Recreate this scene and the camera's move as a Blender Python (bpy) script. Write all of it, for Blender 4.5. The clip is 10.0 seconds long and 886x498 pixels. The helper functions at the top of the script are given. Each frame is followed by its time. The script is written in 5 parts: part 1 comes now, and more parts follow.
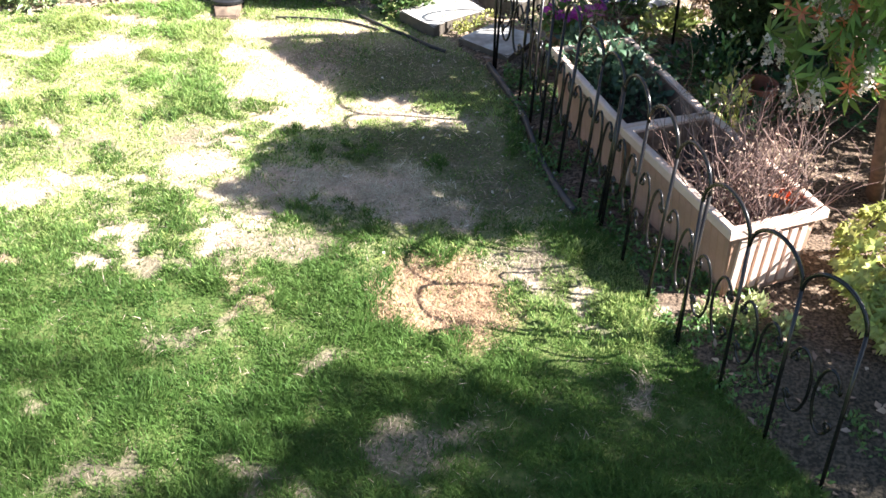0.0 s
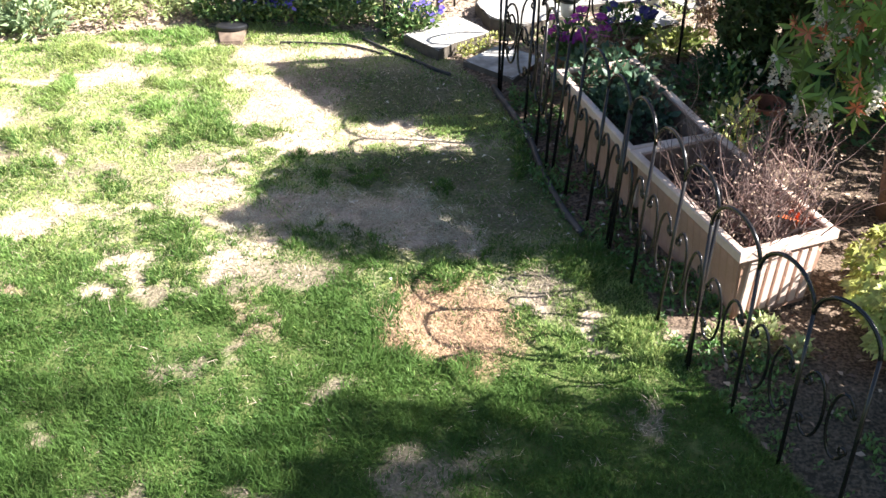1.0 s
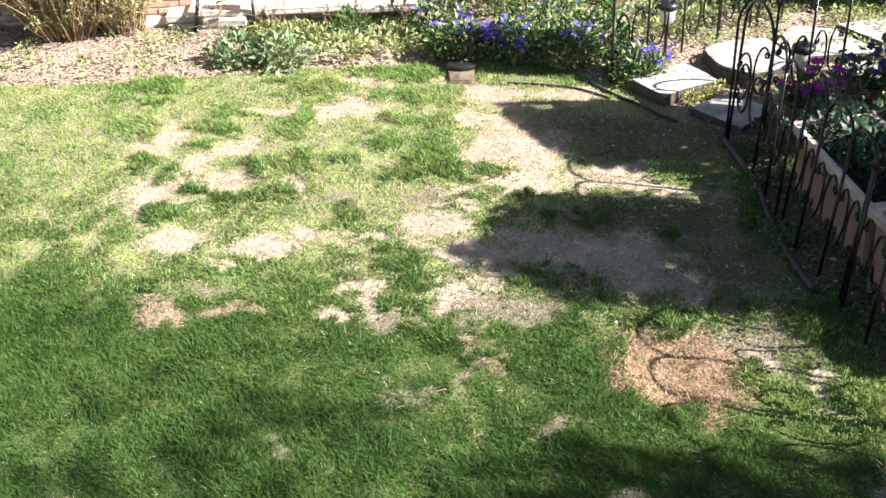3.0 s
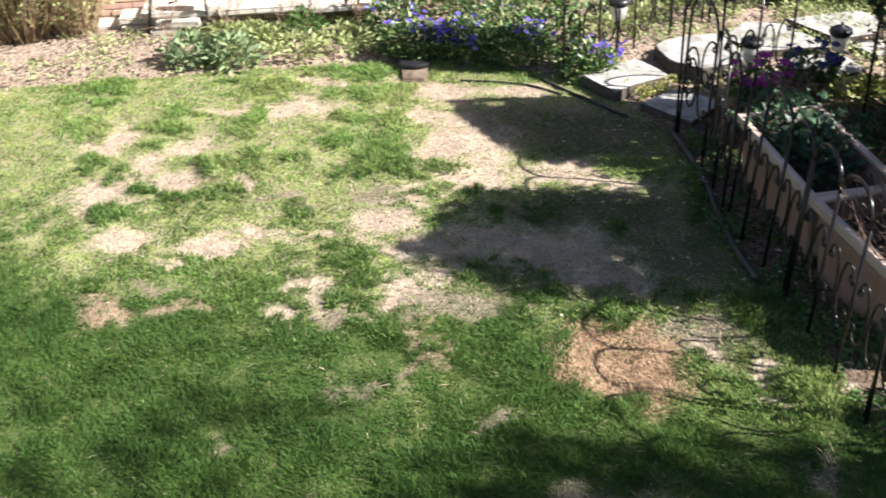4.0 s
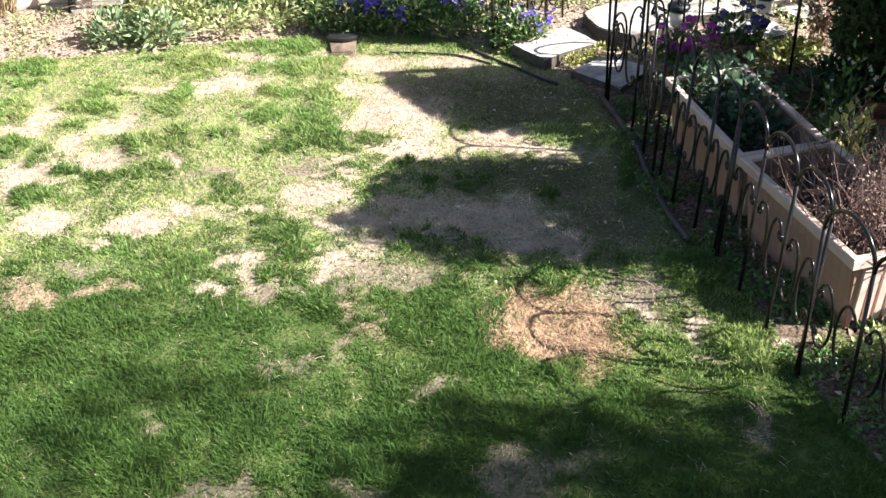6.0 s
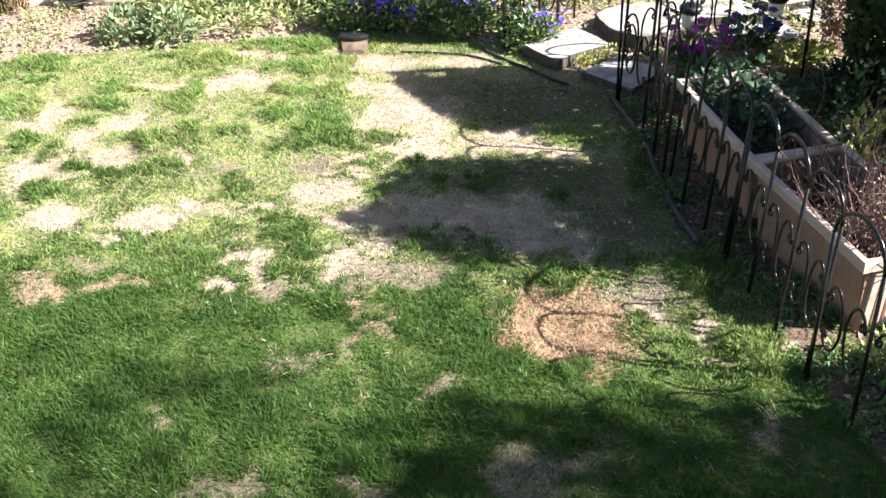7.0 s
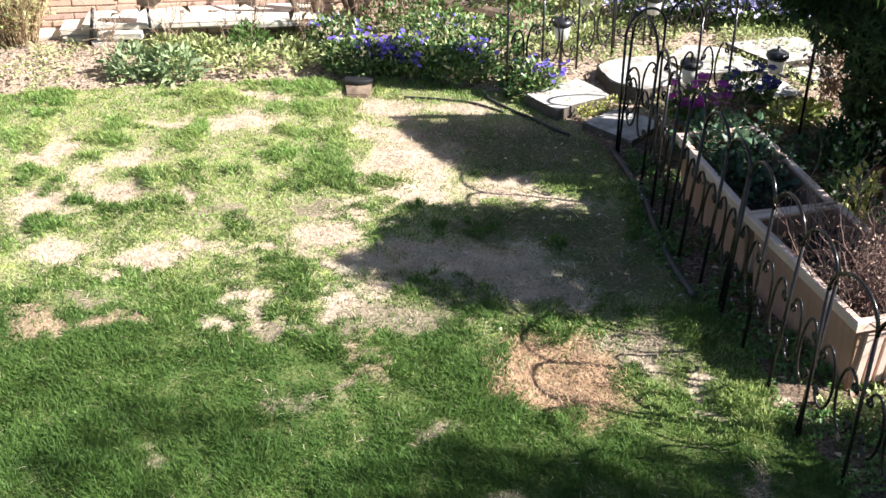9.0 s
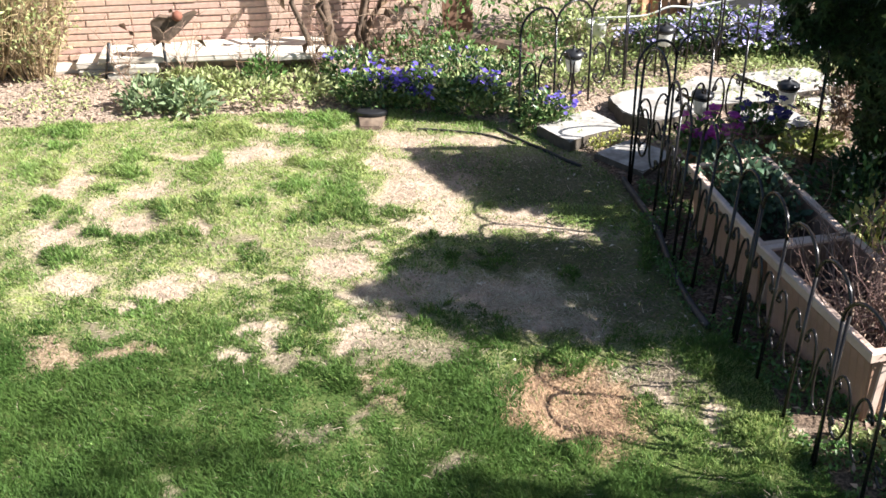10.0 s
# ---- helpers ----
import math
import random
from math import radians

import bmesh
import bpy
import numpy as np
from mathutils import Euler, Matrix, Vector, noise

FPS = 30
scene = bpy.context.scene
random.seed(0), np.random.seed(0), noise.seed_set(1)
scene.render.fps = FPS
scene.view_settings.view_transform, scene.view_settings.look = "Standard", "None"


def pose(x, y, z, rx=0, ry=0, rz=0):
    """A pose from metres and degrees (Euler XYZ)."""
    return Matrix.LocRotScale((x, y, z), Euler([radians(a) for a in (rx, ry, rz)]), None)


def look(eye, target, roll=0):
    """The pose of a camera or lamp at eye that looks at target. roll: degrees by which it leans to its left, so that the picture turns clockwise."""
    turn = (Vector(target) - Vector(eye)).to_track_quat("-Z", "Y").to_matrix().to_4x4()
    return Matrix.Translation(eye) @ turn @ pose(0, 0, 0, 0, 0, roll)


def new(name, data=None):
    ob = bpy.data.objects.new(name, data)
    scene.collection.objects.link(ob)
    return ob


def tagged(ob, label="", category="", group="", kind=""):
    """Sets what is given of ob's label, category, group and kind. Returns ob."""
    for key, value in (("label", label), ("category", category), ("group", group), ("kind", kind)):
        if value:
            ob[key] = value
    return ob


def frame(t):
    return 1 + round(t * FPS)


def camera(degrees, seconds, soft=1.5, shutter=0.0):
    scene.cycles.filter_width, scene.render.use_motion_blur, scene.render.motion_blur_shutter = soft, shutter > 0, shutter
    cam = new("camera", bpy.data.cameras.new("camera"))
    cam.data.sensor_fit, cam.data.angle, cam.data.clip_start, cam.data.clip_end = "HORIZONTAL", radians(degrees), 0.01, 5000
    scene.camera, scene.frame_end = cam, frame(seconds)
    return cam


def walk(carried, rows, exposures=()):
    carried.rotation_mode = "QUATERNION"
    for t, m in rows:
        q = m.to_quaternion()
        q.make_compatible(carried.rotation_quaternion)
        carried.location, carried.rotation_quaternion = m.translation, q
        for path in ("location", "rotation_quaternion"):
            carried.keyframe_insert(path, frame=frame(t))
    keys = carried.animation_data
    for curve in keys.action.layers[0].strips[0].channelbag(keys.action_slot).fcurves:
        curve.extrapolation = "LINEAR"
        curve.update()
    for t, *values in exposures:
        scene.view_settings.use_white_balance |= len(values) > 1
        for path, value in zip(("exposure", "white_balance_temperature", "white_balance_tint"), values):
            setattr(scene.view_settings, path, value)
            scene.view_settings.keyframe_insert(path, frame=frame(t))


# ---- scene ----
cam = camera(43.3, 10.0, shutter=0.3)
EXPO = 1.82
GAIN = [(0.0, 0.6), (1.5, 0.2), (2.5, 0.0), (4.0, -0.4), (4.5, -0.32), (5.0, -0.18), (7.0, -0.06), (9.0, -0.15), (10.0, -0.26)]
PATH = [
    (0, (0.005, -0.037, 2.739), (0.016, 1.583, 1.566), 0.9),
    (0.5, (0.001, -0.01, 2.759), (0.019, 1.626, 1.609), 0.8),
    (1, (0.005, 0.002, 2.747), (0.003, 1.64, 1.601), -0.1),
    (1.5, (-0.005, 0.009, 2.75), (-0.031, 1.65, 1.607), -0.1),
    (2, (-0.028, -0.021, 2.795), (-0.115, 1.653, 1.705), 1.0),
    (2.5, (-0.151, -0.072, 2.822), (-0.375, 1.597, 1.742), -1.2),
    (2.7, (-0.192, -0.073, 2.82), (-0.502, 1.58, 1.737), -3.3),
    (3.8, (-0.086, -0.09, 2.803), (-0.42, 1.552, 1.711), -1.8),
    (4, (-0.046, -0.073, 2.772), (-0.334, 1.585, 1.691), -2.8),
    (4.5, (-0.028, -0.067, 2.722), (-0.218, 1.604, 1.641), -2.2),
    (5, (-0.027, -0.058, 2.716), (-0.191, 1.602, 1.613), -1.7),
    (5.5, (-0.012, -0.062, 2.711), (-0.186, 1.591, 1.599), -2.4),
    (7, (-0.015, -0.072, 2.695), (-0.213, 1.581, 1.586), -2.3),
    (7.5, (-0.01, -0.068, 2.725), (-0.192, 1.599, 1.635), -1.1),
    (8, (-0.011, -0.081, 2.73), (-0.184, 1.611, 1.678), -0.7),
    (8.5, (-0.024, -0.092, 2.723), (-0.218, 1.6, 1.675), -0.7),
    (9, (-0.02, -0.095, 2.735), (-0.214, 1.597, 1.688), -0.4),
    (9.5, (-0.026, -0.102, 2.729), (-0.211, 1.605, 1.704), -0.2),
    (10, (-0.028, -0.113, 2.754), (-0.245, 1.605, 1.752), -0.9),
]
walk(cam, [(t, look(eye, target, roll)) for t, eye, target, roll in PATH], [(t, EXPO + d) for t, d in GAIN])

# ---- light ----
SUN_EL, SUN_AZ = 38.5, 97.0   # degrees: height, and turn from +y towards +x
sun_way = Vector((math.sin(radians(SUN_AZ)) * math.cos(radians(SUN_EL)),
                  math.cos(radians(SUN_AZ)) * math.cos(radians(SUN_EL)), math.sin(radians(SUN_EL))))
world = bpy.data.worlds.new("world")
scene.world = world
world.use_nodes = True
wn = world.node_tree
sky = wn.nodes.new("ShaderNodeTexSky")
sky.sky_type = "NISHITA"
sky.sun_disc = False
sky.ozone_density = 2.5
sky.sun_elevation, sky.sun_rotation = radians(SUN_EL), radians(SUN_AZ)
wn.nodes["Background"].inputs["Strength"].default_value = 0.047
wn.links.new(sky.outputs["Color"], wn.nodes["Background"].inputs["Color"])
sun_lamp = bpy.data.lights.new("sun", "SUN")
sun_lamp.energy, sun_lamp.angle, sun_lamp.color = 5.0, radians(0.45), (1.0, 0.982, 0.965)
sun = new("sun", sun_lamp)
sun.matrix_world = look(sun_way * 30, (0, 0, 0))

# ---- materials ----


def mat(name, rgb, rough=0.7, metal=0.0, vary=0.25, scale=40.0, bump=0.2, big=3.0, second=None, islands=0.0, spec=0.5, trans=0.0):
    """A surface with colour variation at two scales and a fine relief. second: a colour for the large stains. islands: change of tone from piece to piece."""
    m = bpy.data.materials.new(name)
    m.use_nodes = True
    nt = m.node_tree
    bs = nt.nodes["Principled BSDF"]
    co = nt.nodes.new("ShaderNodeTexCoord")
    fine = nt.nodes.new("ShaderNodeTexNoise")
    fine.inputs["Scale"].default_value, fine.inputs["Detail"].default_value = scale, 5
    wide = nt.nodes.new("ShaderNodeTexNoise")
    wide.inputs["Scale"].default_value, wide.inputs["Detail"].default_value = big, 3
    for n in (fine, wide):
        nt.links.new(co.outputs["Object"], n.inputs["Vector"])
    stain = nt.nodes.new("ShaderNodeMix")
    stain.data_type = "RGBA"
    c2 = second or tuple(c * (1 - vary) for c in rgb)
    stain.inputs[6].default_value, stain.inputs[7].default_value = (*rgb, 1), (*c2, 1)
    ramp = nt.nodes.new("ShaderNodeMapRange")
    ramp.inputs[1].default_value, ramp.inputs[2].default_value = 0.38, 0.62
    nt.links.new(wide.outputs["Fac"], ramp.inputs[0])
    nt.links.new(ramp.outputs[0], stain.inputs[0])
    hsv = nt.nodes.new("ShaderNodeHueSaturation")
    nt.links.new(stain.outputs[2], hsv.inputs["Color"])
    tone = nt.nodes.new("ShaderNodeMapRange")
    tone.inputs[1].default_value, tone.inputs[2].default_value = 0.25, 0.75
    tone.inputs[3].default_value, tone.inputs[4].default_value = 1 - vary, 1 + vary
    nt.links.new(fine.outputs["Fac"], tone.inputs[0])
    last = tone.outputs[0]
    if islands:
        geo = nt.nodes.new("ShaderNodeNewGeometry")
        isl = nt.nodes.new("ShaderNodeMapRange")
        isl.inputs[3].default_value, isl.inputs[4].default_value = 1 - islands, 1 + islands
        nt.links.new(geo.outputs["Random Per Island"], isl.inputs[0])
        mul = nt.nodes.new("ShaderNodeMath")
        mul.operation = "MULTIPLY"
        nt.links.new(last, mul.inputs[0])
        nt.links.new(isl.outputs[0], mul.inputs[1])
        last = mul.outputs[0]
        hue = nt.nodes.new("ShaderNodeMapRange")
        hue.inputs[3].default_value, hue.inputs[4].default_value = 0.5 - 0.03 * islands, 0.5 + 0.03 * islands
        nt.links.new(geo.outputs["Random Per Island"], hue.inputs[0])
        nt.links.new(hue.outputs[0], hsv.inputs["Hue"])
    nt.links.new(last, hsv.inputs["Value"])
    nt.links.new(hsv.outputs["Color"], bs.inputs["Base Color"])
    bs.inputs["Roughness"].default_value, bs.inputs["Metallic"].default_value = rough, metal
    bs.inputs["Specular IOR Level"].default_value = spec
    if bump:
        bp = nt.nodes.new("ShaderNodeBump")
        bp.inputs["Strength"].default_value, bp.inputs["Distance"].default_value = bump, 0.004
        nt.links.new(fine.outputs["Fac"], bp.inputs["Height"])
        nt.links.new(bp.outputs["Normal"], bs.inputs["Normal"])
    if trans:
        tl = nt.nodes.new("ShaderNodeBsdfTranslucent")
        nt.links.new(hsv.outputs["Color"], tl.inputs["Color"])
        mx = nt.nodes.new("ShaderNodeMixShader")
        mx.inputs[0].default_value = trans
        nt.links.new(bs.outputs[0], mx.inputs[1])
        nt.links.new(tl.outputs[0], mx.inputs[2])
        nt.links.new(mx.outputs[0], nt.nodes["Material Output"].inputs["Surface"])
    return m


M_GRASS = mat("grass_blade", (0.082, 0.156, 0.036), 0.55, vary=0.16, scale=9, bump=0, big=1.6, second=(0.110, 0.184, 0.044), islands=0.16, trans=0.4, spec=0.15)
M_GRASS2 = mat("young_grass_blade", (0.335, 0.395, 0.130), 0.5, vary=0.2, scale=9, bump=0, big=2.2, second=(0.20, 0.315, 0.078), islands=0.3, trans=0.35, spec=0.25)
M_HAY = mat("bleached_grass", (0.56, 0.51, 0.38), 0.8, vary=0.2, scale=12, bump=0, big=6, second=(0.44, 0.39, 0.28), islands=0.35, trans=0.15)
M_DRY = mat("dry_grass", (0.51, 0.405, 0.30), 0.8, vary=0.2, scale=12, bump=0, big=1.5, second=(0.43, 0.335, 0.24), islands=0.35, trans=0.15)
M_RUST = mat("scorched_grass", (0.42, 0.27, 0.165), 0.85, vary=0.25, scale=12, bump=0, big=5, second=(0.29, 0.175, 0.10), islands=0.35)
M_IRON = mat("black_wire", (0.010, 0.009, 0.010), 0.22, 0.0, vary=0.3, scale=60, bump=0.1, big=9, second=(0.020, 0.016, 0.014), spec=0.4)
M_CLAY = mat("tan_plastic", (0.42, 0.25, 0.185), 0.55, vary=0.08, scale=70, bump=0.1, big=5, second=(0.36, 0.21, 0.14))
M_SHADED_INSIDE = mat("shaded_inner_plastic", (0.24, 0.15, 0.105), 0.8, vary=0.3, scale=30, bump=0.2, big=7, second=(0.13, 0.085, 0.065))
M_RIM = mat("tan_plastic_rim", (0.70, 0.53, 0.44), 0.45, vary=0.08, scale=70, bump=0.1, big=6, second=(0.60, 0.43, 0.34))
M_SOIL = mat("potting_soil", (0.055, 0.035, 0.025), 0.95, vary=0.5, scale=50, bump=0.9, big=8)
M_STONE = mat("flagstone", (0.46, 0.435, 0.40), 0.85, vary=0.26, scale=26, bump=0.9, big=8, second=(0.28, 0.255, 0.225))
M_STONE_EDGE = mat("weathered_shaded_paver", (0.10, 0.08, 0.062), 0.9, vary=0.3, scale=30, bump=0.6, big=6)
M_LEDGE = mat("pale_stone", (0.60, 0.55, 0.47), 0.85, vary=0.18, scale=22, bump=0.7, big=4, second=(0.46, 0.40, 0.33), islands=0.2)
M_LEDGE_FACE = mat("shaded_brown_stone", (0.30, 0.235, 0.175), 0.9, vary=0.3, scale=22, bump=0.9, big=5, second=(0.17, 0.125, 0.095), islands=0.3)
M_BRICK = mat("long_brick", (0.62, 0.43, 0.335), 0.85, vary=0.14, scale=35, bump=0.5, big=3, second=(0.56, 0.365, 0.275), islands=0.0)
M_MORTAR = mat("mortar", (0.50, 0.37, 0.30), 0.95, vary=0.15, scale=60, bump=0.5, big=3)
M_EDGING = mat("black_edging", (0.022, 0.022, 0.026), 0.6, vary=0.3, scale=30, bump=0.3, big=6, second=(0.05, 0.045, 0.045))
M_TWIG = mat("dry_twig", (0.30, 0.195, 0.125), 0.9, vary=0.2, scale=25, bump=0, big=6, second=(0.38, 0.26, 0.19), islands=0.4)
M_STRAW_TWIG = mat("straw_twig", (0.40, 0.30, 0.17), 0.9, vary=0.2, scale=25, bump=0, big=6, second=(0.26, 0.18, 0.10), islands=0.45)
M_STEM = mat("dead_stem", (0.25, 0.17, 0.145), 0.9, vary=0.2, scale=25, bump=0, big=6, second=(0.20, 0.115, 0.095), islands=0.45)
M_BARK = mat("bark", (0.16, 0.105, 0.07), 0.95, vary=0.35, scale=35, bump=0.9, big=7, second=(0.10, 0.07, 0.05))
M_LEAF = mat("deep_green_leaf", (0.045, 0.105, 0.034), 0.55, vary=0.2, scale=20, bump=0, big=4, islands=0.4, trans=0.25)
M_PIERIS = mat("pieris_leaf", (0.19, 0.28, 0.06), 0.4, vary=0.2, scale=20, bump=0, big=4, second=(0.11, 0.19, 0.045), islands=0.5, trans=0.45, spec=0.35)
M_YEW = mat("dark_evergreen_leaf", (0.028, 0.056, 0.018), 0.6, vary=0.25, scale=20, bump=0, big=4, second=(0.055, 0.085, 0.026), islands=0.5, trans=0.15, spec=0.25)
M_LEAF2 = mat("mid_green_leaf", (0.10, 0.19, 0.045), 0.5, vary=0.2, scale=20, bump=0, big=4, islands=0.4, trans=0.3)
M_PALE = mat("pale_green_leaf", (0.42, 0.45, 0.20), 0.6, vary=0.2, scale=20, bump=0, big=4, second=(0.30, 0.36, 0.13), islands=0.4, trans=0.3)
M_YELLOW = mat("gold_green_leaf", (0.56, 0.53, 0.16), 0.5, vary=0.2, scale=20, bump=0, big=6, second=(0.30, 0.35, 0.08), islands=0.35, trans=0.3)
M_TRAIL = mat("trailing_leaf", (0.34, 0.36, 0.10), 0.5, vary=0.2, scale=20, bump=0, big=6, second=(0.16, 0.22, 0.05), islands=0.4, trans=0.3)
M_NEWLEAF = mat("red_new_leaf", (0.55, 0.17, 0.08), 0.45, vary=0.2, scale=20, bump=0, big=6, islands=0.3, trans=0.3)
M_BLUE_LEAF = mat("blue_green_leaf", (0.028, 0.07, 0.033), 0.5, vary=0.2, scale=20, bump=0, big=6, second=(0.08, 0.135, 0.072), islands=0.4, trans=0.2)
M_GREY_LEAF = mat("grey_green_leaf", (0.24, 0.315, 0.155), 0.7, vary=0.15, scale=20, bump=0, big=6, islands=0.3, trans=0.2)
M_VIOLET = mat("violet_petal", (0.105, 0.065, 0.45), 0.6, vary=0.15, scale=20, bump=0, big=6, second=(0.22, 0.16, 0.60), islands=0.3, trans=0.25)
M_LILAC = mat("lilac_petal", (0.38, 0.34, 0.70), 0.6, vary=0.15, scale=20, bump=0, big=6, second=(0.60, 0.57, 0.80), islands=0.3, trans=0.25)
M_VINCA = mat("periwinkle_leaf", (0.06, 0.12, 0.035), 0.35, vary=0.25, scale=20, bump=0, big=7, second=(0.13, 0.20, 0.065), islands=0.45, trans=0.25)
M_PURPLE = mat("purple_petal", (0.32, 0.018, 0.27), 0.6, vary=0.2, scale=20, bump=0, big=9, second=(0.48, 0.035, 0.31), islands=0.4, trans=0.25)
M_INDIGO = mat("indigo_petal", (0.045, 0.03, 0.17), 0.6, vary=0.2, scale=20, bump=0, big=9, islands=0.4, trans=0.2)
M_CREAM = mat("cream_flower", (0.62, 0.56, 0.46), 0.7, vary=0.15, scale=20, bump=0, big=6, islands=0.25, trans=0.3)
M_LITTER = mat("leaf_litter", (0.36, 0.265, 0.195), 0.9, vary=0.25, scale=20, bump=0, big=3, second=(0.24, 0.165, 0.12), islands=0.5)
M_DEADLEAF = mat("brown_dead_leaf", (0.15, 0.09, 0.055), 0.8, vary=0.3, scale=20, bump=0, big=6, islands=0.4, trans=0.15)
M_TERRA = mat("terracotta", (0.24, 0.09, 0.055), 0.85, vary=0.15, scale=40, bump=0.3, big=5)
M_APRON = mat("damp_clay", (0.105, 0.07, 0.048), 0.9, vary=0.3, scale=30, bump=0.6, big=12, second=(0.20, 0.145, 0.10))
M_DARKWOOD = mat("dark_brown_wood", (0.085, 0.05, 0.035), 0.8, vary=0.3, scale=24, bump=0.4, big=5)
M_POTWOOD = mat("brown_wood", (0.16, 0.085, 0.05), 0.75, vary=0.25, scale=26, bump=0.3, big=6)
M_FROST = mat("frosted_plastic", (0.85, 0.83, 0.78), 0.35, vary=0.06, scale=30, bump=0, big=5, trans=0.5)
M_BLACK = mat("black_plastic", (0.02, 0.02, 0.022), 0.4, vary=0.2, scale=40, bump=0.1, big=6)
M_GREY = mat("grey_plastic", (0.10, 0.095, 0.09), 0.6, vary=0.15, scale=40, bump=0.2, big=3)
M_WHITE = mat("white_vinyl", (0.75, 0.73, 0.68), 0.5, vary=0.06, scale=40, bump=0.1, big=5)
M_SLAT = mat("orange_stained_wood", (0.66, 0.38, 0.24), 0.7, vary=0.2, scale=30, bump=0.3, big=5, second=(0.45, 0.20, 0.11))
M_ORANGE = mat("orange_leaf", (0.62, 0.13, 0.035), 0.6, vary=0.15, scale=40, bump=0.1, big=9)

# ---- helpers for shapes ----
rng = np.random.default_rng(7)


def lattice(x, y, cell, seed):
    """Smooth noise from 0 to 1 over the plan, with cells of that size."""
    gx, gy = np.asarray(x, float) / cell, np.asarray(y, float) / cell
    ix, iy = np.floor(gx).astype(np.int64), np.floor(gy).astype(np.int64)
    fx, fy = gx - ix, gy - iy
    fx, fy = fx * fx * (3 - 2 * fx), fy * fy * (3 - 2 * fy)

    def rnd(a, b):
        k = (a * 374761393 + b * 668265263 + seed * 974634777) & 0xFFFFFFFF
        k = ((k ^ (k >> 13)) * 1274126177) & 0xFFFFFFFF
        return ((k ^ (k >> 16)) & 0xFFFFFF) / 0xFFFFFF

    return (rnd(ix, iy) * (1 - fx) + rnd(ix + 1, iy) * fx) * (1 - fy) + (rnd(ix, iy + 1) * (1 - fx) + rnd(ix + 1, iy + 1) * fx) * fy


def finish(ob, material, smooth=False):
    ob.data.materials.append(material)
    if smooth:
        ob.data.polygons.foreach_set("use_smooth", [True] * len(ob.data.polygons))
    return ob


def part(name, bm, material, parent=None, label="", smooth=False):
    """A bmesh as one mesh object, under a thing or a part."""
    me = bpy.data.meshes.new(name)
    bm.to_mesh(me)
    bm.free()
    ob = finish(new(name, me), material, smooth)
    ob.parent = parent
    return tagged(ob, label)


def part_arrays(name, verts, faces, material, parent=None, label="", smooth=False):
    """A mesh from an array of corners and an array of faces that all have the same number of corners."""
    me = bpy.data.meshes.new(name)
    verts, faces = np.asarray(verts, np.float32), np.asarray(faces, np.int32)
    n, k = faces.shape
    me.vertices.add(len(verts))
    me.vertices.foreach_set("co", verts.ravel())
    me.loops.add(n * k)
    me.loops.foreach_set("vertex_index", faces.ravel())
    me.polygons.add(n)
    me.polygons.foreach_set("loop_start", np.arange(0, n * k, k, dtype=np.int32))
    me.update(calc_edges=True)
    ob = finish(new(name, me), material, smooth)
    ob.parent = parent
    return tagged(ob, label)


def thing(name, m, label, category, group="", kind=""):
    ob = new(name)
    ob.empty_display_size = 0.1
    ob.matrix_basis = m
    return tagged(ob, label, category, group, kind)


def box(bm, lo, hi, bevel=0.0, m=None):
    made = bmesh.ops.create_cube(bm, size=1.0)["verts"]
    lo, hi = Vector(lo), Vector(hi)
    for v in made:
        v.co = Vector((lo[i] + (v.co[i] + 0.5) * (hi[i] - lo[i]) for i in range(3)))
    if bevel:
        edges = {e for v in made for e in v.link_edges}
        out = bmesh.ops.bevel(bm, geom=list(edges), offset=bevel, segments=2, profile=0.7, affect="EDGES")
        made = list({v for f in out["faces"] for v in f.verts} | {v for v in made if v.is_valid})
    if m is not None:
        bmesh.ops.transform(bm, matrix=m, verts=made)
    return bm


def tube(bm, points, radius, sides=8, tip=None):
    """A round rod along points; tip: its radius at the end."""
    points = [Vector(p) for p in points]
    rings, up = [], Vector((0.13, 0.31, 0.94))
    for i, p in enumerate(points):
        way = (points[min(i + 1, len(points) - 1)] - points[max(i - 1, 0)]).normalized()
        side = way.cross(up)
        if side.length < 0.15:
            side = way.cross(Vector((1, 0, 0)))
        side.normalize()
        other = way.cross(side)
        r = radius if tip is None else radius + (tip - radius) * i / (len(points) - 1)
        rings.append([bm.verts.new(p + (side * math.cos(a) + other * math.sin(a)) * r) for a in (2 * math.pi * k / sides for k in range(sides))])
    for a, b in zip(rings, rings[1:]):
        for k in range(sides):
            bm.faces.new((a[k], a[(k + 1) % sides], b[(k + 1) % sides], b[k]))
    bm.faces.new(rings[0][::-1])
    bm.faces.new(rings[-1])
    return bm


def lathe(bm, profile, sides=24, m=None):
    """A turned body from (radius, height) pairs."""
    rings = [[bm.verts.new((r * math.cos(2 * math.pi * k / sides), r * math.sin(2 * math.pi * k / sides), z)) for k in range(sides)] for r, z in profile]
    for a, b in zip(rings, rings[1:]):
        for k in range(sides):
            bm.faces.new((a[k], a[(k + 1) % sides], b[(k + 1) % sides], b[k]))
    bm.faces.new(rings[0][::-1])
    bm.faces.new(rings[-1])
    if m is not None:
        bmesh.ops.transform(bm, matrix=m, verts=[v for r in rings for v in r])
    return bm


